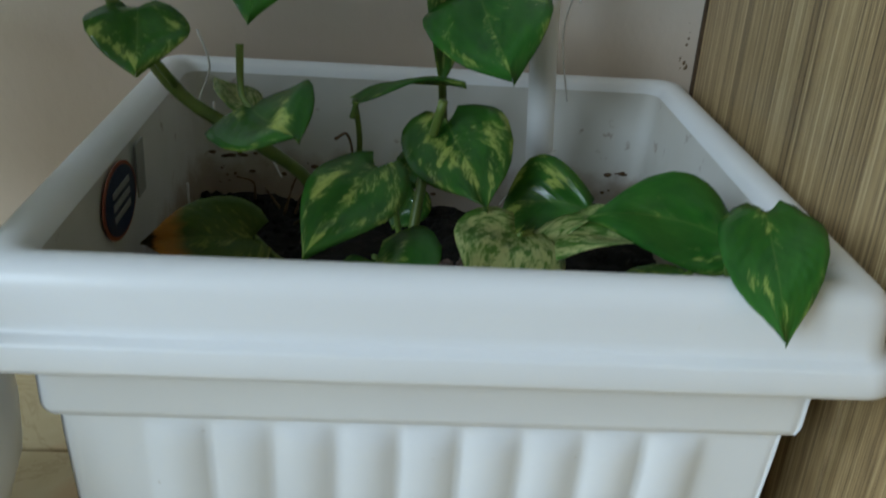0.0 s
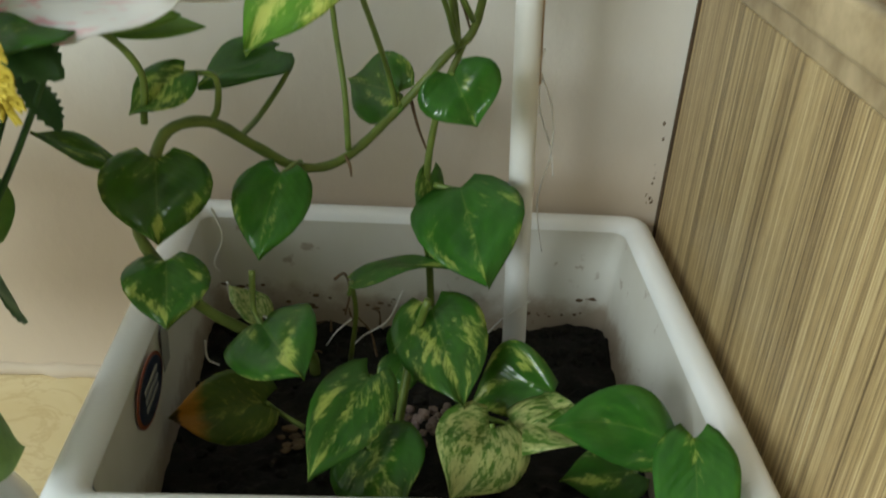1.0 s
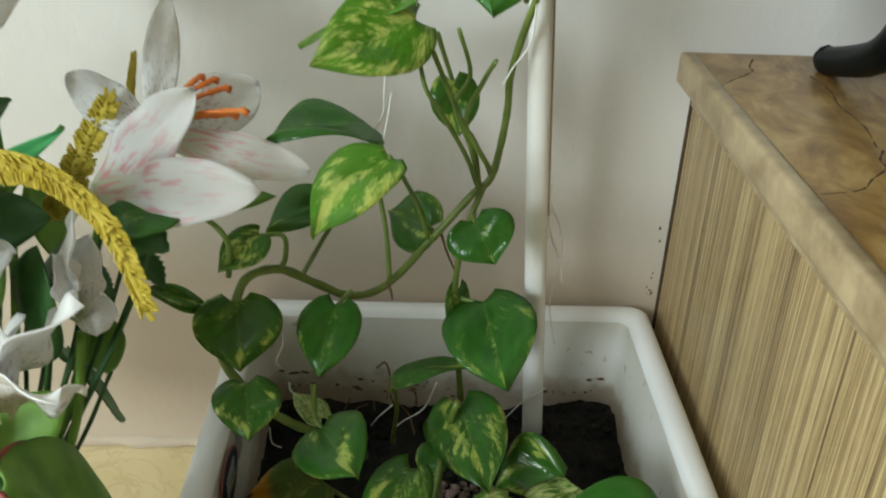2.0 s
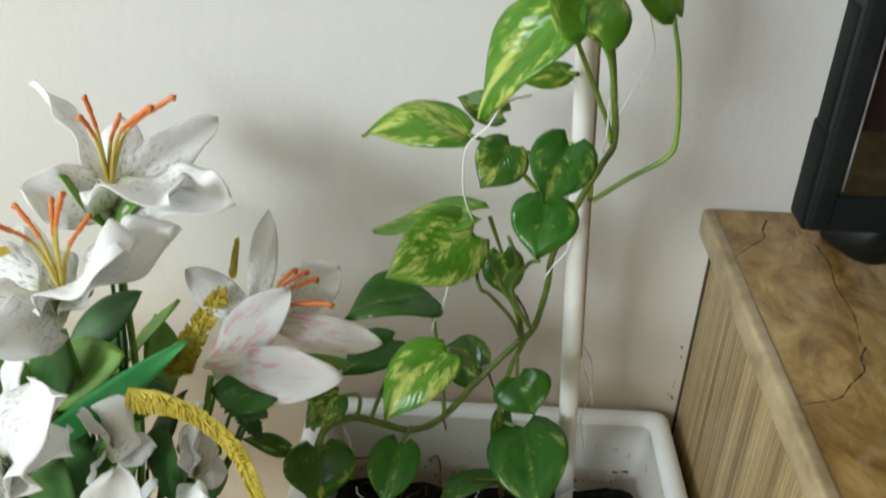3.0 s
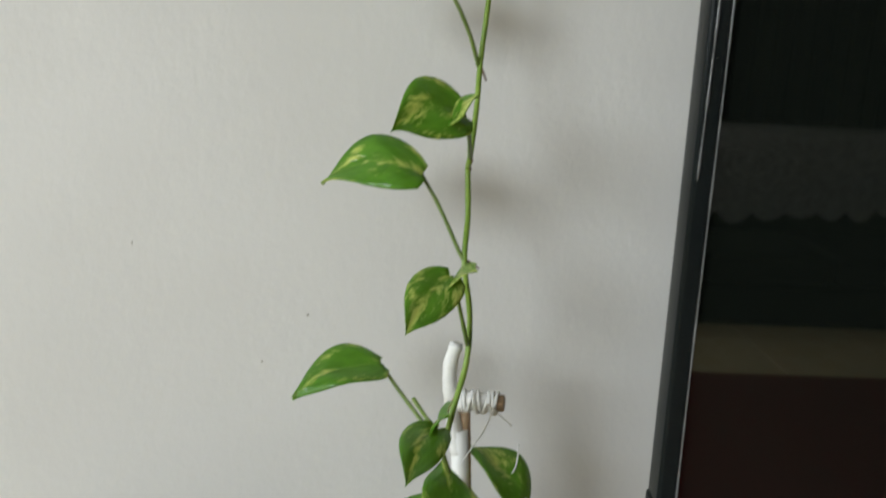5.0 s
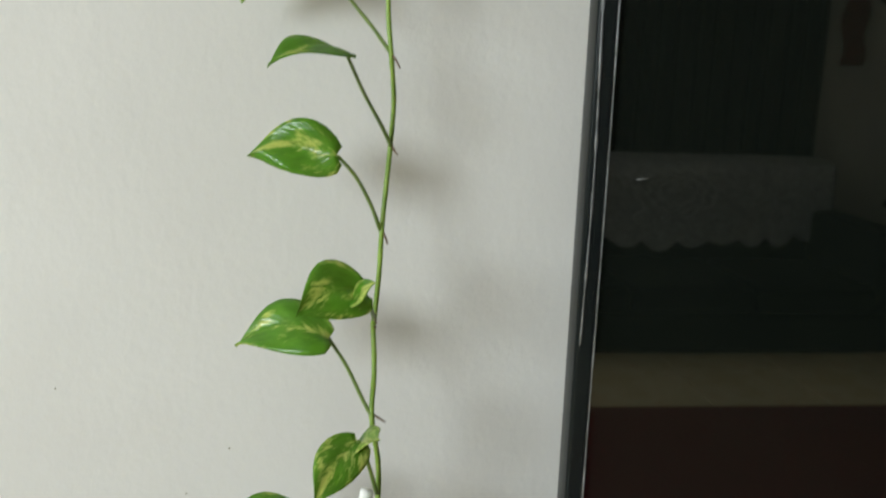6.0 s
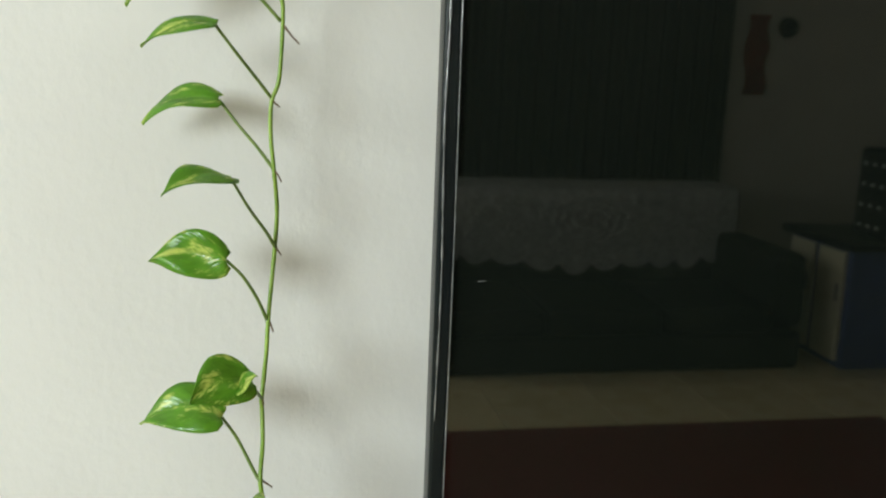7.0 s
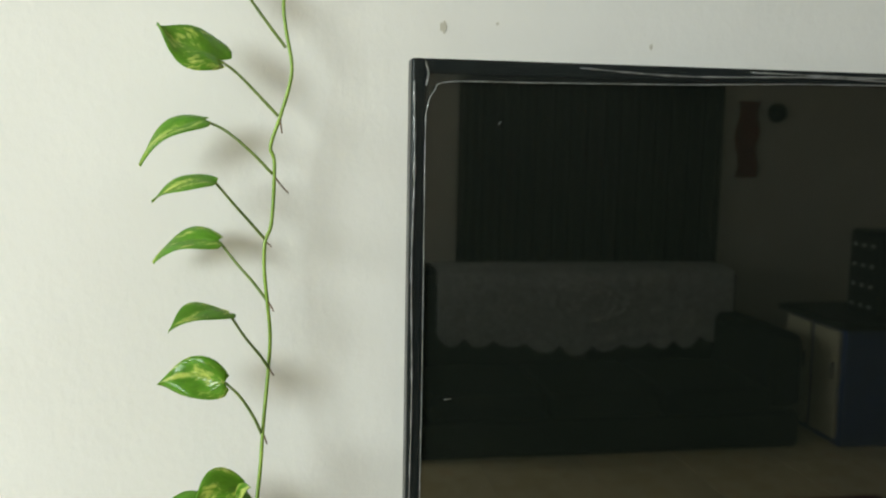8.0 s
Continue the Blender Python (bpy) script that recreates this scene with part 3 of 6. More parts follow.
part("inner_wall", rings_bm([pr(i, z, 0.010) for i, z in inner], close_last=True), M["plastic_in"], planter, "soil-marked white inner wall")


def body_ring(inset, z, depth):
    """Ring of the outer wall with rounded flutes on all four faces."""
    pts = []
    hx, hy = phx - inset, phy - inset
    for (ax, ay), (bx, by), (nx, ny) in (((-1, -1), (1, -1), (0, -1)), ((1, -1), (1, 1), (1, 0)), ((1, 1), (-1, 1), (0, 1)), ((-1, 1), (-1, -1), (-1, 0))):
        n = 120
        length = 2 * (hx if ny else hy)
        flutes = 9 if ny else 8
        for i in range(n):
            s = i / n
            m = 0.115
            d = 0.0
            if m < s < 1 - m:
                u = (s - m) / (1 - 2 * m) * flutes
                d = depth * abs(math.sin(math.pi * u)) ** 0.7
            c = 0.0
            edge = min(s, 1 - s) * length
            if edge < 0.006:
                c = 0.006 - edge
                c = c * c / 0.012
            x = pcx + hx * (ax + (bx - ax) * s) - nx * (c - d)
            y = pcy + hy * (ay + (by - ay) * s) - ny * (c - d)
            pts.append(Vector((x, y, z)))
    return pts


body = [(0.004, 0.1300, 0), (0.0190, 0.1290, 0), (0.0225, 0.124, 0), (0.0230, 0.100, 0), (0.0240, 0.0965, 0), (0.0275, 0.0950, 0), (0.0280, 0.0930, 0.0),
        (0.0282, 0.0900, 0.0032), (0.0285, 0.081, 0.0048), (0.0305, 0.045, 0.0048), (0.0330, 0.012, 0.0046), (0.0335, 0.006, 0.0), (0.0345, 0.0, 0.0)]
part("body", rings_bm([body_ring(i, z, d) for i, z, d in body], close_last=True), M["plastic"], planter, "white fluted outer wall")
# round-ended sticker on the inner left wall
wx = pcx - phx + 0.0305
sy, sz, ry, rz = 0.452, 0.146, 0.027, 0.0175


def oval(k, off):
    return [Vector((wx + off + 0.05 * (0.146 - (sz + k * rz * math.sin(2 * math.pi * i / 32))), sy + k * ry * math.cos(2 * math.pi * i / 32), sz + k * rz * math.sin(2 * math.pi * i / 32))) for i in range(32)]


sticker = part("sticker", rings_bm([oval(1.0, 0.0), oval(1.0, 0.0006)], True, True), M["sticker_red"], planter, "oval navy sticker with a red border", False)
part("sticker_field", rings_bm([oval(0.9, 0.0004), oval(0.9, 0.0010)], True, True), M["sticker"], sticker, "navy field", False)
bm = bmesh.new()
for k in range(3):
    box(bm, (wx + 0.0010, sy - 0.013, sz - 0.007 + k * 0.006), (wx + 0.0016, sy + 0.013, sz - 0.004 + k * 0.006))
part("lettering_bar", bm, M["sticker_white"], sticker, "unreadable pale lettering", False)
bm = bmesh.new()
box(bm, (wx - 0.0002, sy + 0.032, sz - 0.012), (wx + 0.0004, sy + 0.046, sz + 0.016))
part("paper_label", bm, M["sticker_white"], planter, "small torn printed label", False)

# soil
bm = bmesh.new()
N = 60
grid = []
for j in range(N + 1):
    row = []
    for i in range(N + 1):
        x = pcx + (phx - 0.0335) * (2 * i / N - 1)
        y = pcy + (phy - 0.0335) * (2 * j / N - 1)
        h = 0.082 + 0.010 * noise.noise(Vector((x * 14, y * 14, 0.3))) + 0.006 * noise.noise(Vector((x * 55, y * 55, 1.7))) + 0.004 * noise.noise(Vector((x * 130, y * 130, 3.1)))
        row.append(bm.verts.new((x, y, h)))
    grid.append(row)
for j in range(N):
    for i in range(N):
        bm.faces.new((grid[j][i], grid[j][i + 1], grid[j + 1][i + 1], grid[j + 1][i]))
soil = tagged(link_bm("soil", bm, M["soil"]), "dark damp potting soil filling the planter", "soil", kind="stuff")
rng = random.Random(5)
bm = bmesh.new()
for i in range(420):
    x = pcx + rng.uniform(-1, 1) * (phx - 0.037)
    y = pcy + rng.uniform(-1, 1) * (phy - 0.037)
    if rng.random() < 0.4:
        y = pcy + (phy - 0.042) - rng.random() ** 2 * 0.05
    r = rng.uniform(0.0012, 0.0042)
    m = bmesh.ops.create_icosphere(bm, subdivisions=1, radius=r)
    for v in m["verts"]:
        v.co = Vector((v.co.x * rng.uniform(0.7, 1.4), v.co.y * rng.uniform(0.7, 1.4), v.co.z * rng.uniform(0.5, 1.1))) + Vector((x, y, 0.084 + 0.010 * noise.noise(Vector((x * 14, y * 14, 0.3)))))
tagged(link_bm("soil_crumbs", bm, M["soil"], False), "loose dark crumbs of soil", "soil", kind="stuff")

# ---- support pole ----
POLE_A, POLE_B = Vector((0.0735, 0.582, 0.06)), Vector((0.0285, 0.522, 0.645))


def along(s, dx=0.0, dy=0.0):
    return POLE_A.lerp(POLE_B, s) + Vector((dx, dy, 0))


pole = thing("support_pole", "white plastic pipe and wooden dowel holding up the vine", "plant support", POLE_A)
part("pipe", tube(bmesh.new(), [along(s / 12) for s in range(13)], 0.0083, 0.0070, 20), M["pipe"], pole, "white plastic pipe")
part("dowel", tube(bmesh.new(), [along(0.40 + s * 0.0585, 0.0046, 0.0022) for s in range(12)], 0.0045, 0.0045, 12), M["wood"], pole, "brown wooden dowel")
part("wrapped_tip", tubed([along(0.965, -0.0008), along(1.0, -0.0035), along(1.04, -0.006), along(1.09, -0.0065), along(1.125, -0.001)], 0.0068, 0.0052, 12, 6, 0.08), M["thread"], pole, "tip wrapped in white tape")
C0 = along(1.045, 0.0)
part("crossbar", tube(bmesh.new(), [C0 + Vector((-0.004, 0, 0)), C0 + Vector((0.034, -0.012, 0.002))], 0.0065, 0.0065, 14), M["wood"], pole, "short wooden crossbar")
part("tape_sleeve", tube(bmesh.new(), [C0 + Vector((0.0, -0.0015, 0)), C0 + Vector((0.026, -0.0095, 0.0015))], 0.0074, 0.0072, 14, wob=0.05), M["thread"], pole, "white tape sleeve")
bm = bmesh.new()
coil = []
for i in range(150):
    a = i * 0.42
    q = C0 + Vector((0.002, -0.002, 0)) + Vector((0.027, -0.009, 0.0015)) * (0.5 - 0.5 * math.cos(i / 150 * math.pi * 3)) + Vector((0.3, 1, 0)).normalized() * 0.0084 * math.cos(a) + Vector((0, 0, 1)) * 0.0084 * math.sin(a)
    coil.append(q)
tube(bm, coil, 0.0013, 0.0013, 6)
part("thread_winding", bm, M["thread"], pole, "windings of white thread")

# ---- climbing plant ----
vine = thing("pothos_plant", "variegated green pothos vine climbing from the planter up the wall", "plant", (0.0, 0.5, 0.085))


def blade(base, tip, side, hw, fold, droop, shape, nu=14, nv=8, thick=0.0007, wave=0.0, teeth=0.0, arch=(0, 0, 0), ruffle=0.0):
    """A leaf blade with real thickness. shape(s): half width from 0 to 1; returns a bmesh with UV."""
    base, tip, side = Vector(base), Vector(tip), Vector(side).normalized()
    ax = tip - base
    L = ax.length
    ax.normalize()
    side = (side - ax * side.dot(ax)).normalized()
    nor = ax.cross(side).normalized()
    if nor.z < 0 and abs(nor.z) > 0.15 or (abs(nor.z) <= 0.15 and nor.y > 0):
        nor, side = -nor, -side
    bm = bmesh.new()
    uv = bm.loops.layers.uv.new("UVMap")
    rows = []
    seed = base.x * 91 + base.z * 53
    for k in (1, -1):
        sheet = []
        for i in range(nu + 1):
            s = i / nu
            w, back = shape(s)
            row = []
            for j in range(nv + 1):
                v = 2 * j / nv - 1
                x = v * w * hw
                if teeth and abs(v) > 0.99:
                    x *= 1 + teeth * (1 if i % 2 else -1)
                al = s * L - back * L * abs(v) ** 1.5
                t = al / L
                z = fold * hw * w * (1.05 * abs(v) - 0.85 * v * v) - droop * L * (max(t, 0) ** 2) + droop * L * max(t, 0)
                z += wave * hw * math.sin(7 * t + 2.5 * v + seed)
                z += ruffle * hw * v * v * math.sin(15 * t + 2 * v + 2.3 * seed) * min(1, 3 * (1 - t))
                p = base + ax * al + side * x + nor * (z + k * thick / 2) + Vector(arch) * 4 * max(t, 0) * (1 - t)
                row.append((bm.verts.new(p), (s, 0.5 + v / 2)))
            sheet.append(row)
        rows.append(sheet)
    for k, sheet in enumerate(rows):
        for i in range(nu):
            for j in range(nv):
                q = [sheet[i][j], sheet[i + 1][j], sheet[i + 1][j + 1], sheet[i][j + 1]]
                if k:
                    q.reverse()
                f = bm.faces.new([a for a, _ in q])
                for lp, (_, c) in zip(f.loops, q):
                    lp[uv].uv = c
    ring = lambda sh: [sh[0][j] for j in range(nv)] + [sh[i][nv] for i in range(nu)] + [sh[nu][j] for j in range(nv, 0, -1)] + [sh[i][0] for i in range(nu, 0, -1)]
    A, B = ring(rows[0]), ring(rows[1])
    for i in range(len(A)):
        q = [A[i], A[(i + 1) % len(A)], B[(i + 1) % len(A)], B[i]]
        f = bm.faces.new([a for a, _ in q])
        for lp, (_, c) in zip(f.loops, q):
            lp[uv].uv = c
    return bm


HS = (0.0, 0.05, 0.13, 0.24, 0.36, 0.50, 0.64, 0.76, 0.87, 0.95, 1.0)
HW = (0.32, 0.62, 0.84, 0.97, 1.0, 0.94, 0.77, 0.54, 0.27, 0.10, 0.006)


def heart(s):
    return float(np.interp(s, HS, HW)), 0.14 * (1 - s) ** 2.2


def heart_edge(s):
    return float(np.interp(s, HS, HW)), 0.05 * (1 - s) ** 2.2


def leaf(plant, base, tip, side, hw, mat, petiole, fold=0.35, droop=0.12, arch=(0, 0, 0)):
    o = part("leaf", blade(base, tip, side, hw, fold, droop, heart_edge if Vector(arch).length > 0.2 * hw else heart, 20, 12, wave=0.085, arch=arch), M[mat], plant)
    if petiole:
        part("petiole", tubed(petiole, 0.0014, 0.0018, 8, 6, 0.05), M["stem" if 0.5 < Vector(base).z < 0.65 else "petiole"], o)
    return o


part("vine_stem", tubed(((-0.062, 0.500, 0.125), (-0.065, 0.485, 0.149), (-0.092, 0.462, 0.178), (-0.119, 0.459, 0.197), (-0.141, 0.452, 0.232), (-0.145, 0.452, 0.252), (-0.136, 0.453, 0.280), (-0.129, 0.462, 0.295), (-0.111, 0.472, 0.296), (-0.091, 0.488, 0.277), (-0.070, 0.500, 0.261), (-0.047, 0.515, 0.261), (-0.019, 0.540, 0.281), (0.008, 0.546, 0.313), (0.021, 0.550, 0.325), (0.026, 0.546, 0.352), (0.028, 0.540, 0.378), (0.028, 0.530, 0.408), (0.039, 0.515, 0.459), (0.049, 0.503, 0.494), (0.054, 0.495, 0.515), (0.048, 0.485, 0.550), (0.039, 0.470, 0.588), (0.022, 0.475, 0.622), (0.013, 0.473, 0.647)), 0.0033, 0.0019, 10, 6, 0.10), M["stem_low"], vine, "green creeping main stem")
part("vine_stem", tubed(((0.013, 0.473, 0.647), (0.020, 0.485, 0.677), (0.029, 0.500, 0.709), (0.030, 0.508, 0.744), (0.024, 0.512, 0.783), (0.026, 0.530, 0.816), (0.025, 0.543, 0.849), (0.025, 0.529, 0.860), (0.029, 0.545, 0.896), (0.031, 0.560, 0.928), (0.034, 0.566, 0.962), (0.037, 0.573, 0.994), (0.039, 0.574, 1.032), (0.036, 0.574, 1.069), (0.033, 0.576, 1.103), (0.034, 0.577, 1.132), (0.041, 0.577, 1.155), (0.044, 0.576, 1.216), (0.040, 0.575, 1.234), (0.050, 0.574, 1.265), (0.060, 0.574, 1.299), (0.062, 0.574, 1.322), (0.056, 0.575, 1.357), (0.054, 0.576, 1.386), (0.061, 0.578, 1.427), (0.056, 0.580, 1.467)), 0.0023, 0.0019, 10, 6, 0.06), M["stem"], vine, "slender green climbing stem")
part("vine_stem", tubed(((0.010, 0.560, 0.131), (0.006, 0.555, 0.174), (0.001, 0.549, 0.231), (0.002, 0.548, 0.260), (0.007, 0.548, 0.290), (0.017, 0.550, 0.319)), 0.0025, 0.0020, 10, 6, 0.06), M["stem_low"], vine, "olive green side stem")
part("vine_stem", tubed(((-0.042, 0.530, 0.113), (-0.039, 0.520, 0.155), (-0.042, 0.514, 0.182)), 0.0017, 0.0015, 10, 6, 0.06), M["stem_low"], vine, "thin upright stalk")
part("vine_stem", tubed(((-0.012, 0.460, 0.103), (-0.009, 0.470, 0.132), (-0.004, 0.480, 0.164), (0.002, 0.475, 0.195)), 0.0030, 0.0024, 10, 6, 0.06), M["stem_low"], vine, "pale green upright stalk")
part("aerial_root", tubed(((-0.011, 0.545, 0.285), (-0.006, 0.550, 0.267), (-0.000, 0.552, 0.252)), 0.0011, 0.0007, 10, 6, 0.06), M["root"], vine, "brown aerial root")
part("aerial_root", tubed(((0.006, 0.550, 0.357), (0.014, 0.552, 0.342), (0.020, 0.550, 0.327)), 0.0011, 0.0007, 10, 6, 0.06), M["root"], vine, "brown aerial root")
part("aerial_root", tubed(((-0.047, 0.514, 0.263), (-0.044, 0.512, 0.258), (-0.043, 0.511, 0.252)), 0.0011, 0.0007, 10, 6, 0.06), M["root"], vine, "brown aerial root")
part("aerial_root", tubed(((0.034, 0.577, 1.133), (0.038, 0.575, 1.130), (0.041, 0.574, 1.127)), 0.0011, 0.0007, 10, 6, 0.06), M["root"], vine, "brown aerial root")
part("aerial_root", tubed(((0.036, 0.574, 1.069), (0.040, 0.571, 1.064), (0.043, 0.569, 1.058)), 0.0011, 0.0007, 10, 6, 0.06), M["root"], vine, "brown aerial root")
part("aerial_root", tubed(((0.037, 0.573, 0.998), (0.040, 0.571, 0.992), (0.043, 0.569, 0.988)), 0.0011, 0.0007, 10, 6, 0.06), M["root"], vine, "brown aerial root")
part("aerial_root", tubed(((0.031, 0.560, 0.928), (0.034, 0.557, 0.921), (0.036, 0.555, 0.916)), 0.0011, 0.0007, 10, 6, 0.06), M["root"], vine, "brown aerial root")
part("aerial_root", tubed(((0.025, 0.529, 0.860), (0.027, 0.527, 0.857)), 0.0011, 0.0007, 10, 6, 0.06), M["root"], vine, "brown aerial root")
part("aerial_root", tubed(((0.025, 0.516, 0.784), (0.030, 0.512, 0.782), (0.035, 0.510, 0.779)), 0.0011, 0.0007, 10, 6, 0.06), M["root"], vine, "brown aerial root")
part("aerial_root", tubed(((0.050, 0.574, 1.265), (0.051, 0.571, 1.255), (0.052, 0.569, 1.248)), 0.0011, 0.0007, 10, 6, 0.06), M["root"], vine, "brown aerial root")
part("aerial_root", tubed(((0.045, 0.576, 1.201), (0.052, 0.572, 1.192), (0.059, 0.570, 1.185)), 0.0011, 0.0007, 10, 6, 0.06), M["root"], vine, "brown aerial root")
part("aerial_root", tubed(((0.026, 0.542, 0.851), (0.027, 0.540, 0.849)), 0.0011, 0.0007, 10, 6, 0.06), M["root"], vine, "brown aerial root")
part("aerial_root", tubed(((0.013, 0.472, 0.648), (0.011, 0.468, 0.645)), 0.0011, 0.0007, 10, 6, 0.06), M["root"], vine, "brown aerial root")
part("aerial_root", tubed(((-0.057, 0.600, 0.131), (-0.050, 0.605, 0.133), (-0.046, 0.600, 0.121), (-0.048, 0.580, 0.115)), 0.0011, 0.0007, 10, 6, 0.06), M["root"], vine, "brown aerial root")
leaf(vine, (-0.128, 0.432, 0.239), (-0.123, 0.403, 0.220), (0.980, 0.194, -0.053), 0.0207, "leaf", ((-0.128, 0.432, 0.239), (-0.129, 0.440, 0.224), (-0.120, 0.455, 0.202),), 0.35, 0.12, (0.000, 0.000, 0.000))
leaf(vine, (-0.134, 0.452, 0.284), (-0.131, 0.432, 0.248), (0.977, 0.206, -0.048), 0.0263, "leaf", ((-0.134, 0.452, 0.284), (-0.136, 0.456, 0.286),), 0.35, 0.12, (0.000, 0.000, 0.000))
leaf(vine, (-0.120, 0.462, 0.324), (-0.142, 0.444, 0.309), (0.725, -0.535, -0.434), 0.0128, "leaf", ((-0.120, 0.462, 0.324), (-0.107, 0.468, 0.321), (-0.107, 0.472, 0.304), (-0.111, 0.472, 0.296),), 0.35, 0.12, (0.000, 0.000, 0.000))
leaf(vine, (-0.077, 0.476, 0.268), (-0.086, 0.447, 0.233), (0.971, -0.038, -0.235), 0.0196, "leaf_plain", ((-0.077, 0.476, 0.268), (-0.072, 0.490, 0.267), (-0.070, 0.500, 0.264),), 0.35, 0.12, (-0.002, 0.000, 0.001))
leaf(vine, (-0.085, 0.445, 0.195), (-0.060, 0.397, 0.198), (0.786, 0.444, 0.431), 0.0253, "leaf", ((-0.085, 0.445, 0.195), (-0.090, 0.450, 0.202), (-0.091, 0.455, 0.222),), 0.35, 0.12, (0.000, 0.000, 0.000))
leaf(vine, (-0.087, 0.460, 0.191), (-0.107, 0.475, 0.200), (-0.613, -0.790, -0.024), 0.0106, "leaf_pale", (), 0.35, 0.12, (0.000, 0.000, 0.000))
leaf(vine, (-0.090, 0.480, 0.117), (-0.142, 0.458, 0.121), (0.223, -0.638, -0.737), 0.0223, "leaf_dead", ((-0.090, 0.480, 0.117), (-0.081, 0.485, 0.104), (-0.067, 0.480, 0.098),), 0.35, 0.12, (0.000, 0.000, 0.000))
leaf(vine, (-0.028, 0.429, 0.176), (-0.055, 0.370, 0.159), (0.903, -0.335, -0.269), 0.0201, "leaf", ((-0.028, 0.429, 0.176), (-0.020, 0.450, 0.152), (-0.012, 0.460, 0.103),), 0.35, 0.12, (0.000, 0.000, 0.000))
leaf(vine, (0.005, 0.490, 0.181), (0.022, 0.427, 0.159), (0.940, 0.156, 0.303), 0.0267, "leaf", ((0.005, 0.490, 0.181), (0.002, 0.492, 0.173),), 0.35, 0.12, (0.000, 0.000, 0.000))
leaf(vine, (0.021, 0.538, 0.233), (0.034, 0.472, 0.207), (0.956, 0.079, 0.282), 0.0333, "leaf_plain", ((0.021, 0.538, 0.233), (0.005, 0.545, 0.233),), 0.35, 0.12, (0.000, 0.000, 0.000))
leaf(vine, (0.002, 0.550, 0.237), (0.004, 0.535, 0.186), (0.712, 0.679, -0.179), 0.0132, "leaf", (), 0.35, 0.12, (0.000, 0.000, 0.000))
leaf(vine, (-0.041, 0.514, 0.181), (0.016, 0.520, 0.191), (-0.074, 0.983, -0.166), 0.0174, "leaf", ((-0.041, 0.514, 0.181), (-0.043, 0.515, 0.172),), 0.35, 0.12, (-0.001, 0.002, 0.003))
leaf(vine, (0.076, 0.452, 0.149), (0.030, 0.462, 0.130), (0.160, -0.677, -0.718), 0.0235, "leaf", ((0.076, 0.452, 0.149), (0.068, 0.450, 0.133), (0.056, 0.470, 0.105),), 0.35, 0.12, (-0.002, 0.009, 0.009))
leaf(vine, (0.050, 0.438, 0.139), (0.091, 0.403, 0.159), (0.567, 0.794, 0.220), 0.0231, "leaf_pale", ((0.050, 0.438, 0.139), (0.036, 0.450, 0.135), (0.026, 0.480, 0.119),), 0.35, 0.12, (-0.000, 0.000, 0.001))
leaf(vine, (0.038, 0.425, 0.149), (0.014, 0.378, 0.140), (0.853, -0.374, -0.363), 0.0260, "leaf_pale", ((0.038, 0.425, 0.149), (0.032, 0.450, 0.126),), 0.35, 0.12, (0.000, 0.000, 0.000))
leaf(vine, (0.128, 0.405, 0.157), (0.062, 0.402, 0.168), (-0.100, -0.622, -0.777), 0.0211, "leaf_plain", ((0.128, 0.405, 0.157), (0.120, 0.410, 0.147), (0.105, 0.450, 0.094),), 0.35, 0.12, (0.001, 0.004, 0.005))
leaf(vine, (0.128, 0.378, 0.183), (0.113, 0.306, 0.165), (0.930, -0.200, 0.220), 0.0198, "leaf_plain", ((0.128, 0.378, 0.183), (0.122, 0.380, 0.176), (0.121, 0.388, 0.163), (0.127, 0.398, 0.142),), 0.12, 0.03, (0.000, 0.000, 0.0035))
leaf(vine, (0.119, 0.420, 0.124), (0.075, 0.410, 0.125), (0.179, -0.840, -0.512), 0.0169, "leaf", ((0.119, 0.420, 0.124), (0.110, 0.430, 0.104),), 0.35, 0.12, (0.000, 0.000, 0.000))
leaf(vine, (-0.007, 0.500, 0.158), (-0.017, 0.500, 0.136), (0.744, -0.583, -0.326), 0.0099, "leaf", ((-0.007, 0.500, 0.158), (-0.007, 0.500, 0.141),), 0.35, 0.12, (0.000, 0.000, 0.000))
leaf(vine, (0.008, 0.500, 0.318), (0.022, 0.487, 0.294), (0.874, 0.120, 0.471), 0.0228, "leaf_plain", ((0.008, 0.500, 0.318), (0.011, 0.545, 0.301),), 0.35, 0.12, (0.000, 0.000, 0.000))
leaf(vine, (-0.017, 0.545, 0.289), (-0.048, 0.575, 0.286), (-0.291, -0.397, -0.871), 0.0218, "leaf", ((-0.017, 0.545, 0.289), (-0.019, 0.540, 0.282),), 0.35, 0.12, (0.000, 0.000, 0.000))
leaf(vine, (-0.044, 0.445, 0.383), (-0.083, 0.408, 0.352), (0.753, -0.620, -0.221), 0.0216, "leaf_bright", ((-0.044, 0.445, 0.383), (-0.039, 0.470, 0.364), (-0.026, 0.530, 0.310), (-0.020, 0.540, 0.284),), 0.35, 0.12, (-0.003, 0.001, 0.003))
leaf(vine, (-0.058, 0.530, 0.364), (-0.118, 0.490, 0.371), (0.537, -0.837, -0.107), 0.0274, "leaf_plain", ((-0.058, 0.530, 0.364), (-0.054, 0.530, 0.330), (-0.048, 0.520, 0.299), (-0.045, 0.515, 0.266),), 0.35, 0.12, (-0.000, 0.002, 0.006))
leaf(vine, (-0.088, 0.550, 0.308), (-0.126, 0.520, 0.296), (0.645, -0.725, -0.242), 0.0198, "leaf_plain", ((-0.088, 0.550, 0.308), (-0.079, 0.550, 0.303), (-0.093, 0.530, 0.281), (-0.100, 0.490, 0.281),), 0.35, 0.12, (0.000, 0.000, 0.000))
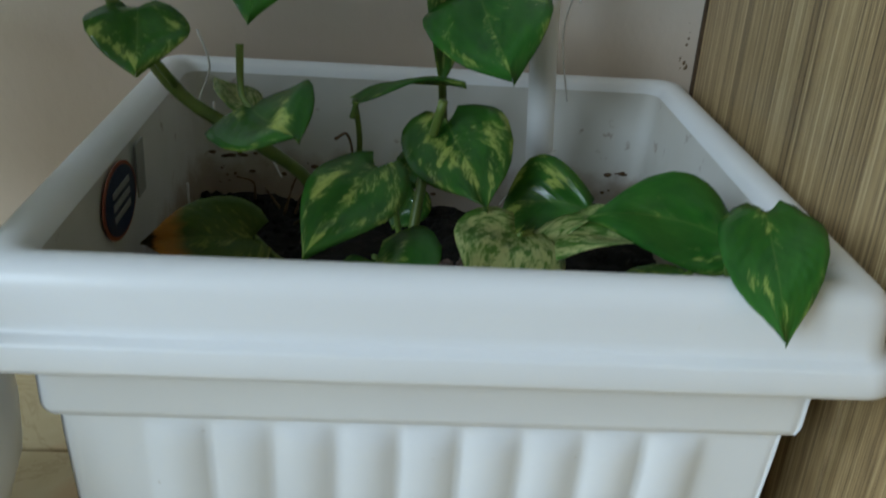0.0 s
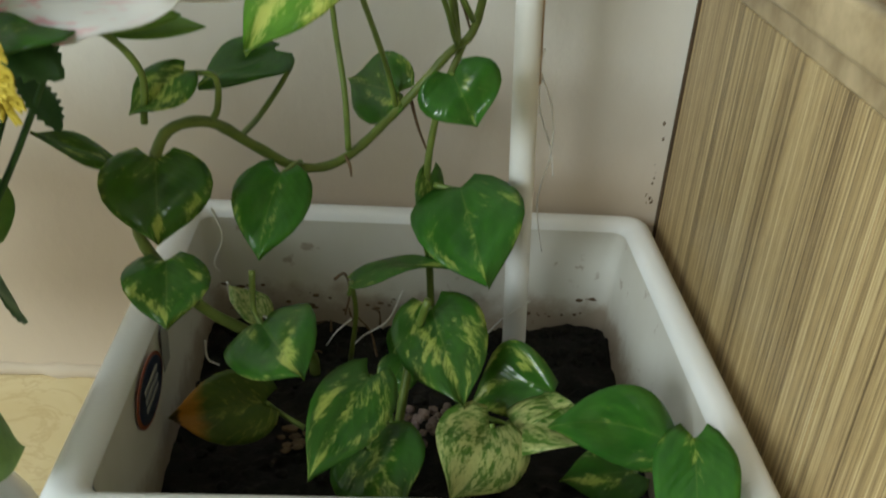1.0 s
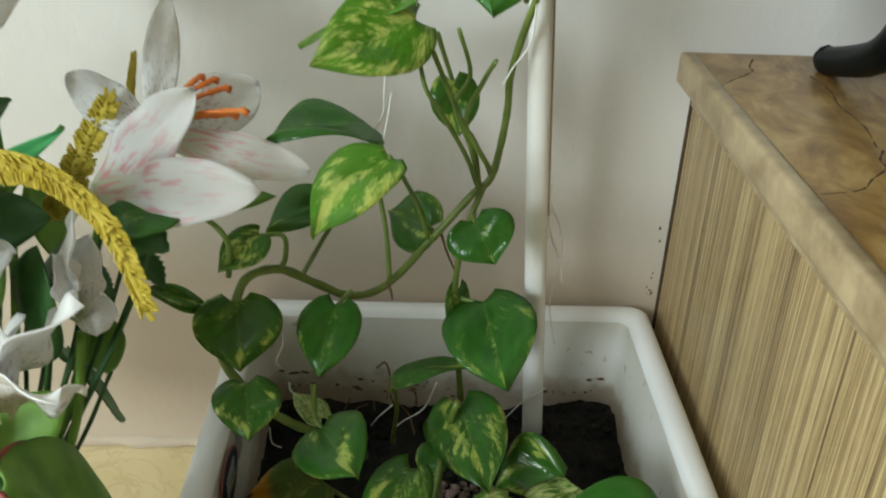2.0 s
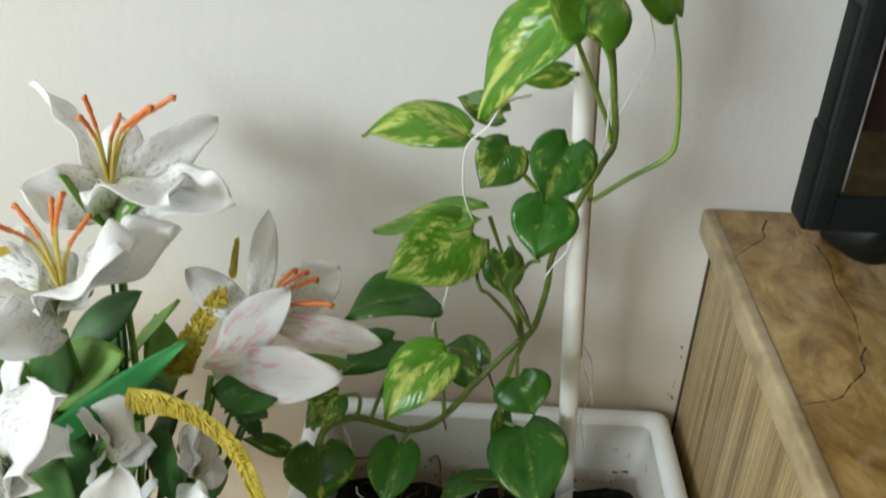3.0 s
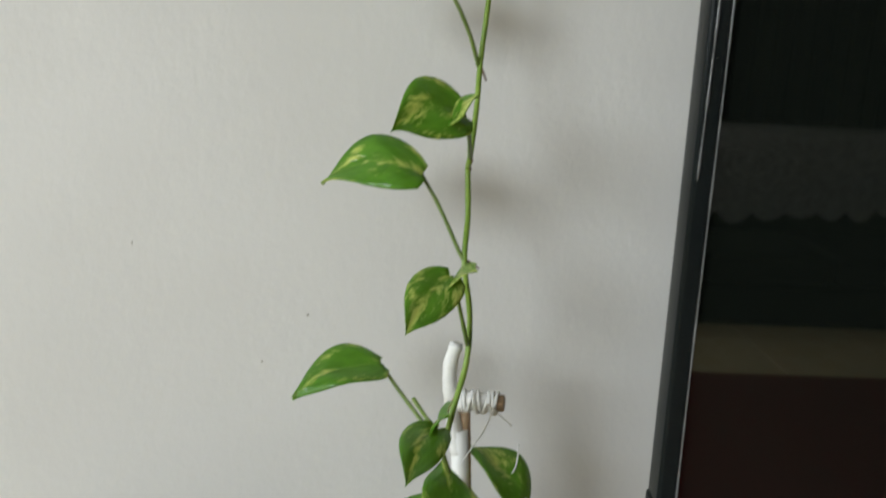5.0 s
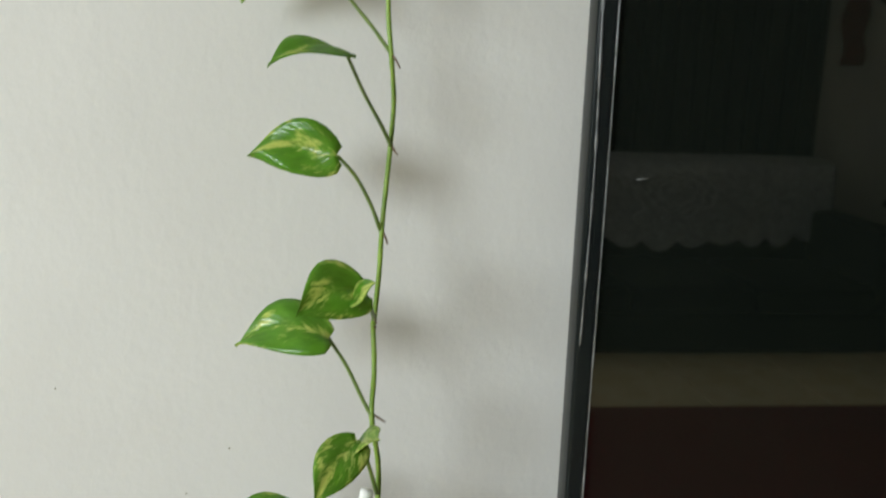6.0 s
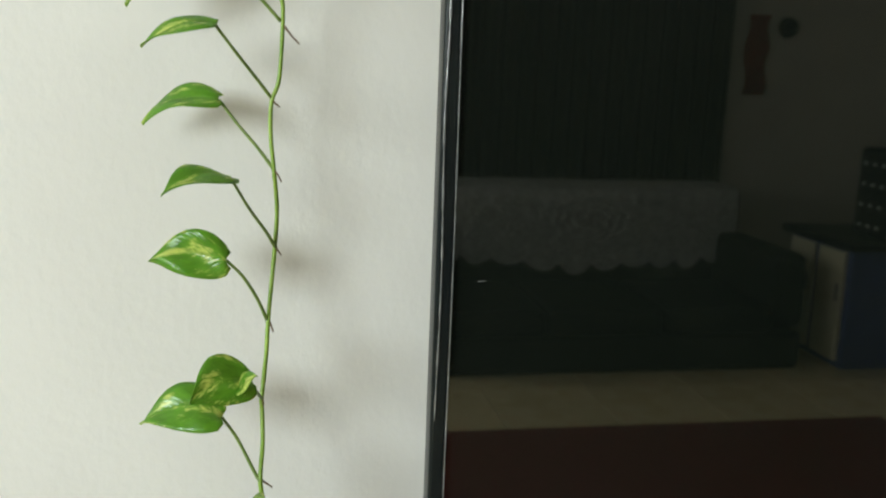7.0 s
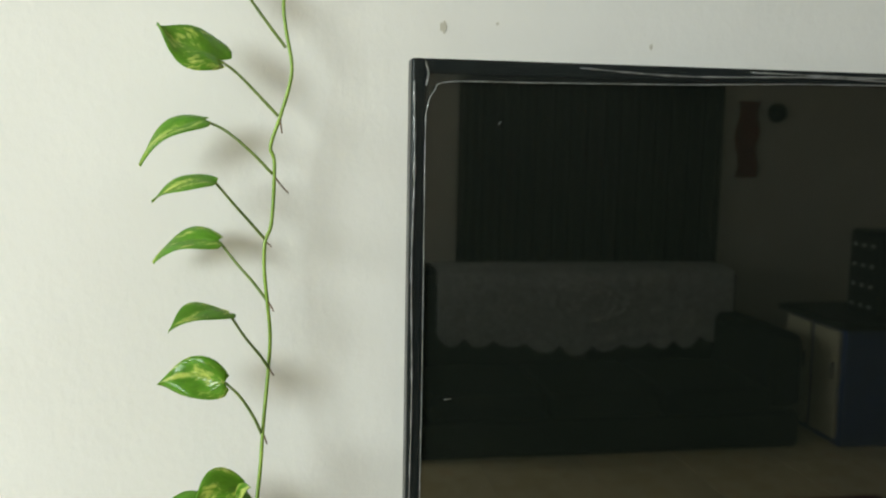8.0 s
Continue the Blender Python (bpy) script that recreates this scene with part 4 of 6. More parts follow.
leaf(vine, (-0.160, 0.431, 0.354), (-0.204, 0.439, 0.343), (-0.073, -0.918, -0.390), 0.0196, "leaf_plain", ((-0.160, 0.431, 0.354), (-0.147, 0.440, 0.347), (-0.135, 0.445, 0.329), (-0.137, 0.450, 0.303),), 0.35, 0.12, (0.000, 0.000, 0.000))
leaf(vine, (-0.157, 0.450, 0.283), (-0.186, 0.440, 0.300), (0.124, -0.936, -0.329), 0.0088, "leaf", ((-0.157, 0.450, 0.283), (-0.146, 0.452, 0.277),), 0.35, 0.12, (0.000, 0.000, 0.000))
leaf(vine, (-0.009, 0.490, 0.142), (-0.020, 0.480, 0.124), (0.879, -0.300, -0.372), 0.0126, "leaf", (), 0.35, 0.12, (0.000, 0.000, 0.000))
leaf(vine, (-0.028, 0.420, 0.137), (-0.008, 0.375, 0.138), (0.819, 0.381, 0.428), 0.0265, "leaf", ((-0.028, 0.420, 0.137), (-0.016, 0.440, 0.124),), 0.35, 0.12, (0.000, 0.000, 0.000))
leaf(vine, (0.052, 0.450, 0.132), (0.080, 0.430, 0.162), (0.423, 0.884, 0.200), 0.0159, "leaf_pale", ((0.052, 0.450, 0.132), (0.047, 0.460, 0.118),), 0.35, 0.12, (0.000, 0.000, 0.000))
leaf(vine, (-0.038, 0.491, 0.517), (-0.106, 0.503, 0.507), (-0.113, -0.926, -0.361), 0.0211, "leaf_bright", ((-0.038, 0.491, 0.517), (-0.019, 0.500, 0.506), (-0.004, 0.510, 0.486), (0.020, 0.515, 0.460), (0.037, 0.515, 0.458),), 0.35, 0.12, (-0.000, 0.003, 0.006))
leaf(vine, (-0.032, 0.493, 0.444), (-0.087, 0.458, 0.429), (0.496, -0.488, -0.718), 0.0261, "leaf_streak", ((-0.032, 0.493, 0.444), (-0.023, 0.500, 0.429), (-0.003, 0.520, 0.379), (0.020, 0.535, 0.336),), 0.35, 0.12, (0.000, 0.000, 0.000))
leaf(vine, (-0.034, 0.496, 0.457), (-0.103, 0.542, 0.413), (-0.415, -0.873, -0.255), 0.0189, "leaf_bright", (), 0.35, 0.12, (0.000, 0.000, 0.000))
leaf(vine, (-0.011, 0.485, 0.513), (-0.029, 0.470, 0.491), (0.827, -0.305, -0.472), 0.0173, "leaf", ((-0.011, 0.485, 0.513), (0.005, 0.500, 0.501),), 0.35, 0.12, (0.000, 0.000, 0.000))
leaf(vine, (0.023, 0.468, 0.525), (0.007, 0.432, 0.502), (0.936, -0.255, -0.243), 0.0202, "leaf_plain", ((0.023, 0.468, 0.525), (0.041, 0.500, 0.498), (0.047, 0.515, 0.462),), 0.35, 0.12, (0.000, 0.000, 0.000))
leaf(vine, (0.012, 0.455, 0.492), (0.006, 0.432, 0.464), (0.982, -0.164, -0.091), 0.0208, "leaf_plain", ((0.012, 0.455, 0.492), (0.030, 0.500, 0.456),), 0.35, 0.12, (0.000, 0.000, 0.000))
leaf(vine, (-0.007, 0.560, 0.389), (-0.001, 0.555, 0.352), (0.983, 0.065, 0.170), 0.0164, "leaf", ((-0.007, 0.560, 0.389), (-0.018, 0.560, 0.420),), 0.35, 0.12, (0.000, 0.000, 0.000))
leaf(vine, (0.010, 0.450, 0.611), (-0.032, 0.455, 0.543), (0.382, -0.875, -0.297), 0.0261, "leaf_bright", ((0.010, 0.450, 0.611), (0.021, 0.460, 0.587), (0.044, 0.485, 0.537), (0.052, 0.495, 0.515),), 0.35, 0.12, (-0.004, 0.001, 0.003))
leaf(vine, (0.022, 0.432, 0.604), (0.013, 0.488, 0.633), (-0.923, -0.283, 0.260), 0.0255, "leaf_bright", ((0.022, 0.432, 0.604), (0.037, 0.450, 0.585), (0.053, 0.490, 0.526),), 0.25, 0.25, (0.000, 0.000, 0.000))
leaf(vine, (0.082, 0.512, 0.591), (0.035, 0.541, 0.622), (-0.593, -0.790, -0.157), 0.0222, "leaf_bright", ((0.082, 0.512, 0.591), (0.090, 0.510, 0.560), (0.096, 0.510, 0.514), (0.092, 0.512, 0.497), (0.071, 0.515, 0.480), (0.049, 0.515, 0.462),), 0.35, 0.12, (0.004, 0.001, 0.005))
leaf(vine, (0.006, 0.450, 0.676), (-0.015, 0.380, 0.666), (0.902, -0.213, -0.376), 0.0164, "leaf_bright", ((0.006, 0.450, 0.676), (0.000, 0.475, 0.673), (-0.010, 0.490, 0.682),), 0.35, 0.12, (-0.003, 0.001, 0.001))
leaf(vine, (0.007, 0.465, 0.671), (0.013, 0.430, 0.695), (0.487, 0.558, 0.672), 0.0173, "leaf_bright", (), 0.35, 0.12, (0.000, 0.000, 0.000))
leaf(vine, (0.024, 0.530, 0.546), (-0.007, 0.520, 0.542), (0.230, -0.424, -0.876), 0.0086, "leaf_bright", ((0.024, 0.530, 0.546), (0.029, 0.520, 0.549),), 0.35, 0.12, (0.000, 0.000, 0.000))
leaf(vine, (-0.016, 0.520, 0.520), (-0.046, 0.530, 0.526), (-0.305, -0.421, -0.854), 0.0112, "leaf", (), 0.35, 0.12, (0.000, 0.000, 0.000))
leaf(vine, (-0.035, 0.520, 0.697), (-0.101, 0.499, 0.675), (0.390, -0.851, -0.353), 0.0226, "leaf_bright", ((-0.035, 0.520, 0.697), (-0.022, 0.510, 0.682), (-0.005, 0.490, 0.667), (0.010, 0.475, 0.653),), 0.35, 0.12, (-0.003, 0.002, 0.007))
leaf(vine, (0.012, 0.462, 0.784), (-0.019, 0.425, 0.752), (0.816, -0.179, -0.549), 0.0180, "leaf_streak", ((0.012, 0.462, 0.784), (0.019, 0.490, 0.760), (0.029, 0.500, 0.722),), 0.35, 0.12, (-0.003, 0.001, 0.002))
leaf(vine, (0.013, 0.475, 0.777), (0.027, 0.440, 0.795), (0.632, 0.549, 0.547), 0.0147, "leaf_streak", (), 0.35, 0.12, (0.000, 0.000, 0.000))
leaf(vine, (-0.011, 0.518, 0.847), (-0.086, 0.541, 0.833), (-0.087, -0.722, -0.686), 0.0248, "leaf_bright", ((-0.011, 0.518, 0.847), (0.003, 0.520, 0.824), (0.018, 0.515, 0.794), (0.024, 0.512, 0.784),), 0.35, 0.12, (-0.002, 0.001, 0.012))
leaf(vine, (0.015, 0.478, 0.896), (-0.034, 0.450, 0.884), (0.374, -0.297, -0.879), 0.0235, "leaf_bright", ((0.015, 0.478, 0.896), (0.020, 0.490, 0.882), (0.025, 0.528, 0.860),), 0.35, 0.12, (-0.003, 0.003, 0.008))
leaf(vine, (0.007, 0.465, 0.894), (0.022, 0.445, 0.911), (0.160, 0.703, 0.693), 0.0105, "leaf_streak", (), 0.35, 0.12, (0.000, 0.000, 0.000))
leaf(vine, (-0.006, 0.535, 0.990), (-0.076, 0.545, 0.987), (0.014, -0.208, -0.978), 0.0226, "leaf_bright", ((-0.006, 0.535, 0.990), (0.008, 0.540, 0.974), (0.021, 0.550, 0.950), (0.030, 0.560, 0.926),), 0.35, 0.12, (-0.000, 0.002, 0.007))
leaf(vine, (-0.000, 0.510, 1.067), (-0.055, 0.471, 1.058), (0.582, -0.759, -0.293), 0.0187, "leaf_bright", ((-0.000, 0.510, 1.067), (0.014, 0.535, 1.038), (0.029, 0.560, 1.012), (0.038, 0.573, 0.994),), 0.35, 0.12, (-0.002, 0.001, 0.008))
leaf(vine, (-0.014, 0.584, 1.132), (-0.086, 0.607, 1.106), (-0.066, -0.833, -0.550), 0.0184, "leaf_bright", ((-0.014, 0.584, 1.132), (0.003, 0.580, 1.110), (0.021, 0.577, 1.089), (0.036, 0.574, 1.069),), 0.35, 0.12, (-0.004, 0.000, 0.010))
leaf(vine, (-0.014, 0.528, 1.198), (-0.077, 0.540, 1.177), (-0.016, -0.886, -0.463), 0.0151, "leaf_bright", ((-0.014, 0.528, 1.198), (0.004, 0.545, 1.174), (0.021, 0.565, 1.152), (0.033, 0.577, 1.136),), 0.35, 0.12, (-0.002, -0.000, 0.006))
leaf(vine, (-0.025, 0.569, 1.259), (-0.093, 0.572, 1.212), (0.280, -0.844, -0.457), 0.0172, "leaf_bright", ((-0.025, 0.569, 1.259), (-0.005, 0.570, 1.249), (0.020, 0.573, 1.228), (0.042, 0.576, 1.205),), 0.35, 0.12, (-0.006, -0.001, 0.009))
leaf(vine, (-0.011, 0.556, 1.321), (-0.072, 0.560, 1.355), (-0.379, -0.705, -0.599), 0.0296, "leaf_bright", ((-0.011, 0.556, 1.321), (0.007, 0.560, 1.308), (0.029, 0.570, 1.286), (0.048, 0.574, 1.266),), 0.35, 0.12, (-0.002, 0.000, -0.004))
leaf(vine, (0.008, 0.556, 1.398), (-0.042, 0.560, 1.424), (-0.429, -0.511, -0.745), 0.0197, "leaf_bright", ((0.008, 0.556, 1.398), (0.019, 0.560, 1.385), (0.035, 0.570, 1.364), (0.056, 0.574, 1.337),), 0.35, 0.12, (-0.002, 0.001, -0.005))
part("petiole", tubed(((0.012, 0.546, 0.321), (0.002, 0.530, 0.350), (-0.017, 0.500, 0.391), (-0.025, 0.480, 0.410), (-0.029, 0.495, 0.422)), 0.0016, 0.0013, 10, 6, 0.06), M["petiole"], vine, "")
part("petiole", tubed(((0.013, 0.546, 0.319), (0.006, 0.540, 0.350), (-0.006, 0.530, 0.382), (0.002, 0.520, 0.406), (-0.007, 0.500, 0.439)), 0.0016, 0.0013, 10, 6, 0.06), M["petiole"], vine, "")
part("petiole", tubed(((0.013, 0.547, 0.321), (0.009, 0.545, 0.345), (0.002, 0.545, 0.368), (0.011, 0.530, 0.399), (0.015, 0.500, 0.421)), 0.0022, 0.0014, 10, 6, 0.06), M["petiole"], vine, "")

# ---- loose white threads tied round the vine ----
def thread(pts):
    o = link_bm("thread", tubed(pts, 0.0007, 0.0005, 6, 8, 0.15), M["thread"])
    return tagged(o, "loose curl of white thread tied to the vine", "thread", group="threads on the vine")


thread(((-0.050, 0.560, 0.397), (-0.051, 0.560, 0.378), (-0.051, 0.560, 0.368), (-0.055, 0.560, 0.357), (-0.060, 0.560, 0.354)))
thread(((0.066, 0.570, 0.312), (0.066, 0.575, 0.298), (0.077, 0.580, 0.272), (0.080, 0.580, 0.243), (0.076, 0.585, 0.206), (0.084, 0.590, 0.165)))
thread(((0.075, 0.560, 0.144), (0.060, 0.560, 0.131), (0.057, 0.565, 0.124), (0.046, 0.570, 0.104)))
thread(((-0.010, 0.540, 0.162), (-0.019, 0.540, 0.138), (-0.035, 0.540, 0.125), (-0.043, 0.550, 0.107)))
thread(((-0.043, 0.560, 0.125), (-0.053, 0.560, 0.114), (-0.060, 0.570, 0.096)))
thread(((-0.131, 0.560, 0.204), (-0.125, 0.560, 0.184), (-0.131, 0.560, 0.165), (-0.128, 0.560, 0.158)))
thread(((-0.116, 0.520, 0.175), (-0.114, 0.520, 0.166), (-0.098, 0.520, 0.153), (-0.087, 0.520, 0.146), (-0.081, 0.520, 0.135)))
thread(((-0.134, 0.530, 0.125), (-0.133, 0.530, 0.111), (-0.126, 0.530, 0.106)))
thread(((-0.004, 0.450, 0.562), (-0.019, 0.450, 0.556), (-0.028, 0.452, 0.540), (-0.039, 0.460, 0.523), (-0.040, 0.470, 0.494), (-0.037, 0.480, 0.474), (-0.031, 0.490, 0.454)))
thread(((-0.045, 0.520, 0.393), (-0.050, 0.520, 0.363), (-0.055, 0.520, 0.354), (-0.057, 0.520, 0.342)))
thread(((0.036, 0.500, 0.454), (0.034, 0.500, 0.432), (0.025, 0.500, 0.417), (0.020, 0.500, 0.407)))
thread(((0.053, 0.500, 0.675), (0.045, 0.490, 0.659), (0.035, 0.480, 0.648), (0.028, 0.480, 0.636)))
thread(((0.078, 0.530, 0.630), (0.076, 0.525, 0.613), (0.068, 0.520, 0.597), (0.075, 0.520, 0.568), (0.070, 0.520, 0.551), (0.059, 0.520, 0.523)))
thread(((0.045, 0.490, 0.680), (0.056, 0.500, 0.668), (0.068, 0.510, 0.654)))
thread(((0.066, 0.570, 0.298), (0.068, 0.575, 0.275), (0.079, 0.580, 0.246), (0.083, 0.580, 0.226)))
thread(((0.043, 0.470, 0.553), (0.046, 0.480, 0.527), (0.047, 0.490, 0.509)))

# ---- bouquet of artificial lilies in a pot ----
pot = thing("flower_pot", "round white ceramic pot holding artificial lilies", "pot", (-0.258, 0.35, 0))
prof = [(0.052, 0.0), (0.060, 0.003), (0.076, 0.03), (0.086, 0.062), (0.087, 0.085), (0.080, 0.118), (0.066, 0.146), (0.058, 0.160), (0.060, 0.167), (0.064, 0.172), (0.061, 0.175), (0.055, 0.172), (0.052, 0.160)]
part("body", rings_bm([[Vector((-0.258 + r * math.cos(a * math.pi / 24), 0.35 + r * math.sin(a * math.pi / 24), z)) for a in range(48)] for r, z in prof], True, False), M["pot"], pot)
part("filling", rings_bm([[Vector((-0.258 + r * math.cos(a * math.pi / 12), 0.35 + r * math.sin(a * math.pi / 12), z)) for a in range(24)] for r, z in ((0.053, 0.158), (0.03, 0.163), (0.01, 0.165))], False, True), M["soil"], pot, "dark filling")


def tepal(s):
    w = math.sin(math.pi * min(1, 0.10 + 0.90 * s) ** 1.3) ** 0.66 if s < 0.999 else 0.02
    return max(w, 0.02) + 0.10 * (1 - s), 0.0


def lily(centre, root):
    f = thing("artificial_lily", "white artificial lily with speckled petals and orange stamens", "flower", centre, group="lilies of the bouquet")
    c, r = Vector(centre), Vector(root)
    part("stem", tubed((r, r.lerp(c, 0.5) + Vector((0.01, 0.01, 0.0)), c), 0.0028, 0.0024, 8, 8), M["silk_green"], f, "green wire stem")
    return f


TINT = ["petal"]


def petal(f, base, tip, side, hw, curl, cup):
    part("petal", blade(base, tip, side, hw, cup, curl, tepal, 24, 12, 0.0009, 0.15, ruffle=0.22), M[TINT[0]], f)


def stamen(f, base, tip):
    b, t = Vector(base), Vector(tip)
    bend = Vector((b.x + 0.34 * (t.x - b.x), b.y + 0.35 * (t.y - b.y), b.z + 0.62 * (t.z - b.z)))
    line = smooth_line((b, bend, t), 10)
    o = part("stamen", tube(bmesh.new(), line[:13], 0.0016, 0.0012, 6), M["filament"], f, "yellow filament")
    tip = t + (t - bend).normalized() * 0.003 + Vector((0, 0, -0.0025))
    part("anther", tube(bmesh.new(), line[11:] + [tip], 0.0012, 0.0019, 8, wob=0.3), M["stamen"], o, "orange anther")


def spike(pts, r):
    line = smooth_line(pts, 14)
    o = thing("flower_spike", "yellow fuzzy artificial flower spike in the bouquet", "flower", line[0], group="spikes of the bouquet")
    part("core", tube(bmesh.new(), line, r * 0.5, r * 0.26, 8), M["spike"], o)
    bm = bmesh.new()
    rng = random.Random(int(abs(line[0].x) * 1e5))
    n = len(line)
    for i in range(n * 13):
        k = rng.random()
        p = line[min(n - 1, int(k * n))]
        q = r * (0.80 - 0.5 * k)
        a = rng.uniform(0, 2 * math.pi)
        d = Vector((math.cos(a), -0.3, math.sin(a))).normalized()
        c = p + d * q
        m = bmesh.ops.create_cone(bm, cap_ends=True, segments=5, radius1=r * 0.17, radius2=r * 0.06, depth=r * 0.95)
        turn = (d * 0.8 + (line[-1] - line[0]).normalized()).to_track_quat("Z", "Y").to_matrix()
        for v in m["verts"]:
            v.co = turn @ v.co + c
    part("fuzz", bm, M["spike"], o, "bristly yellow fuzz", False)
    return o


def lance(s):
    return max(0.02, math.sin(math.pi * (0.04 + 0.96 * s)) ** 0.8 if s < 0.99 else 0.02), 0.0


def silk_leaf(base, tip, side, hw, mat, kind):
    b = Vector(base)
    o = thing("silk_leaf", {"smooth": "green artificial leaf of the lily bouquet", "toothed": "dark green toothed artificial leaf of the bouquet", "red": "broad green artificial leaf with a red margin"}[kind], "leaf", base, group="leaves of the bouquet")
    part("blade", blade(base, tip, side, hw, 0.3, 0.10, lance, 18, 6, 0.0008, 0.06, 0.16 if kind == "toothed" else 0.0), M[mat], o)
    if kind == "red":
        up = Vector(side).normalized() * hw
        ln = [Vector(base).lerp(Vector(tip), s / 16) for s in range(17)]
        for sg in (1, -1):
            rim = [p + up * sg * lance(i / 16)[0] * 0.99 + Vector((0, -0.002, 0.002)) for i, p in enumerate(ln)]
            part("margin", tube(bmesh.new(), rim, 0.0016, 0.0014, 6), M["red_edge"], o, "dull red margin")
    root = Vector((-0.258, 0.352, 0.163))
    part("stalk", tubed((b, b.lerp(root, 0.4) + Vector((0, 0.012, -0.01)), root), 0.0013, 0.0017, 6, 6), M["silk_dark"], o)


flower = lily((-0.273, 0.495, 0.434), (-0.262, 0.370, 0.165))
petal(flower, (-0.272, 0.495, 0.454), (-0.324, 0.524, 0.526), (0.098, -0.898, 0.428), 0.0169, 0.25, 0.30)
petal(flower, (-0.272, 0.495, 0.454), (-0.212, 0.554, 0.492), (-0.755, 0.443, 0.483), 0.0157, 0.25, 0.30)
petal(flower, (-0.272, 0.495, 0.454), (-0.314, 0.460, 0.480), (-0.049, -0.558, -0.828), 0.0203, 0.25, 0.30)
petal(flower, (-0.272, 0.495, 0.454), (-0.176, 0.440, 0.491), (0.307, 0.836, 0.454), 0.0232, 0.25, 0.30)
petal(flower, (-0.272, 0.495, 0.454), (-0.204, 0.410, 0.505), (0.796, 0.603, -0.044), 0.0299, 0.25, 0.30)
petal(flower, (-0.272, 0.495, 0.454), (-0.284, 0.575, 0.478), (-0.884, 0.008, -0.468), 0.0211, 0.25, 0.30)
stamen(flower, (-0.271, 0.493, 0.467), (-0.276, 0.490, 0.531))
stamen(flower, (-0.271, 0.493, 0.467), (-0.272, 0.470, 0.527))
stamen(flower, (-0.271, 0.493, 0.467), (-0.223, 0.494, 0.532))
stamen(flower, (-0.271, 0.493, 0.467), (-0.260, 0.500, 0.515))
stamen(flower, (-0.271, 0.493, 0.467), (-0.233, 0.480, 0.531))
flower = lily((-0.291, 0.430, 0.396), (-0.260, 0.360, 0.165))
petal(flower, (-0.291, 0.435, 0.409), (-0.204, 0.420, 0.482), (-0.089, 0.949, 0.302), 0.0240, 0.25, 0.30)
petal(flower, (-0.291, 0.435, 0.409), (-0.307, 0.375, 0.422), (0.573, -0.326, -0.752), 0.0199, 0.25, 0.30)
petal(flower, (-0.291, 0.435, 0.409), (-0.381, 0.460, 0.425), (-0.311, -0.868, -0.388), 0.0238, 0.25, 0.30)
petal(flower, (-0.291, 0.435, 0.409), (-0.336, 0.500, 0.434), (-0.503, -0.597, 0.625), 0.0188, 0.25, 0.30)
petal(flower, (-0.291, 0.435, 0.409), (-0.220, 0.375, 0.495), (0.401, 0.873, 0.279), 0.0285, 0.25, 0.30)
petal(flower, (-0.291, 0.435, 0.409), (-0.329, 0.400, 0.445), (0.721, -0.685, 0.108), 0.0143, 0.25, 0.30)
stamen(flower, (-0.287, 0.432, 0.423), (-0.303, 0.400, 0.492))
stamen(flower, (-0.287, 0.432, 0.423), (-0.269, 0.420, 0.501))
stamen(flower, (-0.287, 0.432, 0.423), (-0.308, 0.440, 0.480))
stamen(flower, (-0.287, 0.432, 0.423), (-0.270, 0.450, 0.469))
stamen(flower, (-0.287, 0.432, 0.423), (-0.291, 0.450, 0.479))
TINT[0] = "petal_pink"
flower = lily((-0.207, 0.455, 0.343), (-0.255, 0.360, 0.165))
petal(flower, (-0.206, 0.454, 0.350), (-0.112, 0.430, 0.369), (0.10, 0.45, 0.88), 0.0180, 0.22, 0.30)
petal(flower, (-0.206, 0.456, 0.347), (-0.152, 0.468, 0.411), (0.72, -0.30, -0.62), 0.0165, 0.10, 0.35)
petal(flower, (-0.172, 0.472, 0.380), (-0.091, 0.484, 0.356), (0.20, 0.45, 0.87), 0.0120, 0.10, 0.30)
TINT[0] = "petal"
petal(flower, (-0.178, 0.470, 0.380), (-0.225, 0.484, 0.411), (0.58, 0.54, 0.58), 0.0130, 0.15, 0.25)
petal(flower, (-0.178, 0.478, 0.380), (-0.167, 0.492, 0.456), (0.95, 0.20, -0.15), 0.0095, 0.05, 0.25)
petal(flower, (-0.172, 0.480, 0.380), (-0.124, 0.516, 0.398), (-0.30, 0.30, 0.90), 0.0180, 0.12, 0.30)
stamen(flower, (-0.168, 0.474, 0.388), (-0.126, 0.470, 0.398))
stamen(flower, (-0.168, 0.476, 0.390), (-0.153, 0.490, 0.410))
stamen(flower, (-0.168, 0.476, 0.390), (-0.146, 0.492, 0.408))
stamen(flower, (-0.168, 0.476, 0.390), (-0.139, 0.490, 0.404))
stamen(flower, (-0.168, 0.474, 0.388), (-0.134, 0.480, 0.392))
TINT[0] = "petal"
flower = lily((-0.296, 0.340, 0.345), (-0.265, 0.350, 0.165))
petal(flower, (-0.298, 0.345, 0.354), (-0.240, 0.315, 0.443), (-0.376, 0.776, 0.506), 0.0278, 0.25, 0.30)
petal(flower, (-0.298, 0.345, 0.354), (-0.322, 0.360, 0.404), (-0.516, -0.856, 0.014), 0.0144, 0.25, 0.30)
petal(flower, (-0.298, 0.345, 0.354), (-0.302, 0.400, 0.407), (-0.821, 0.366, -0.438), 0.0153, 0.25, 0.30)
petal(flower, (-0.298, 0.345, 0.354), (-0.240, 0.310, 0.409), (0.345, 0.913, 0.217), 0.0219, 0.25, 0.30)
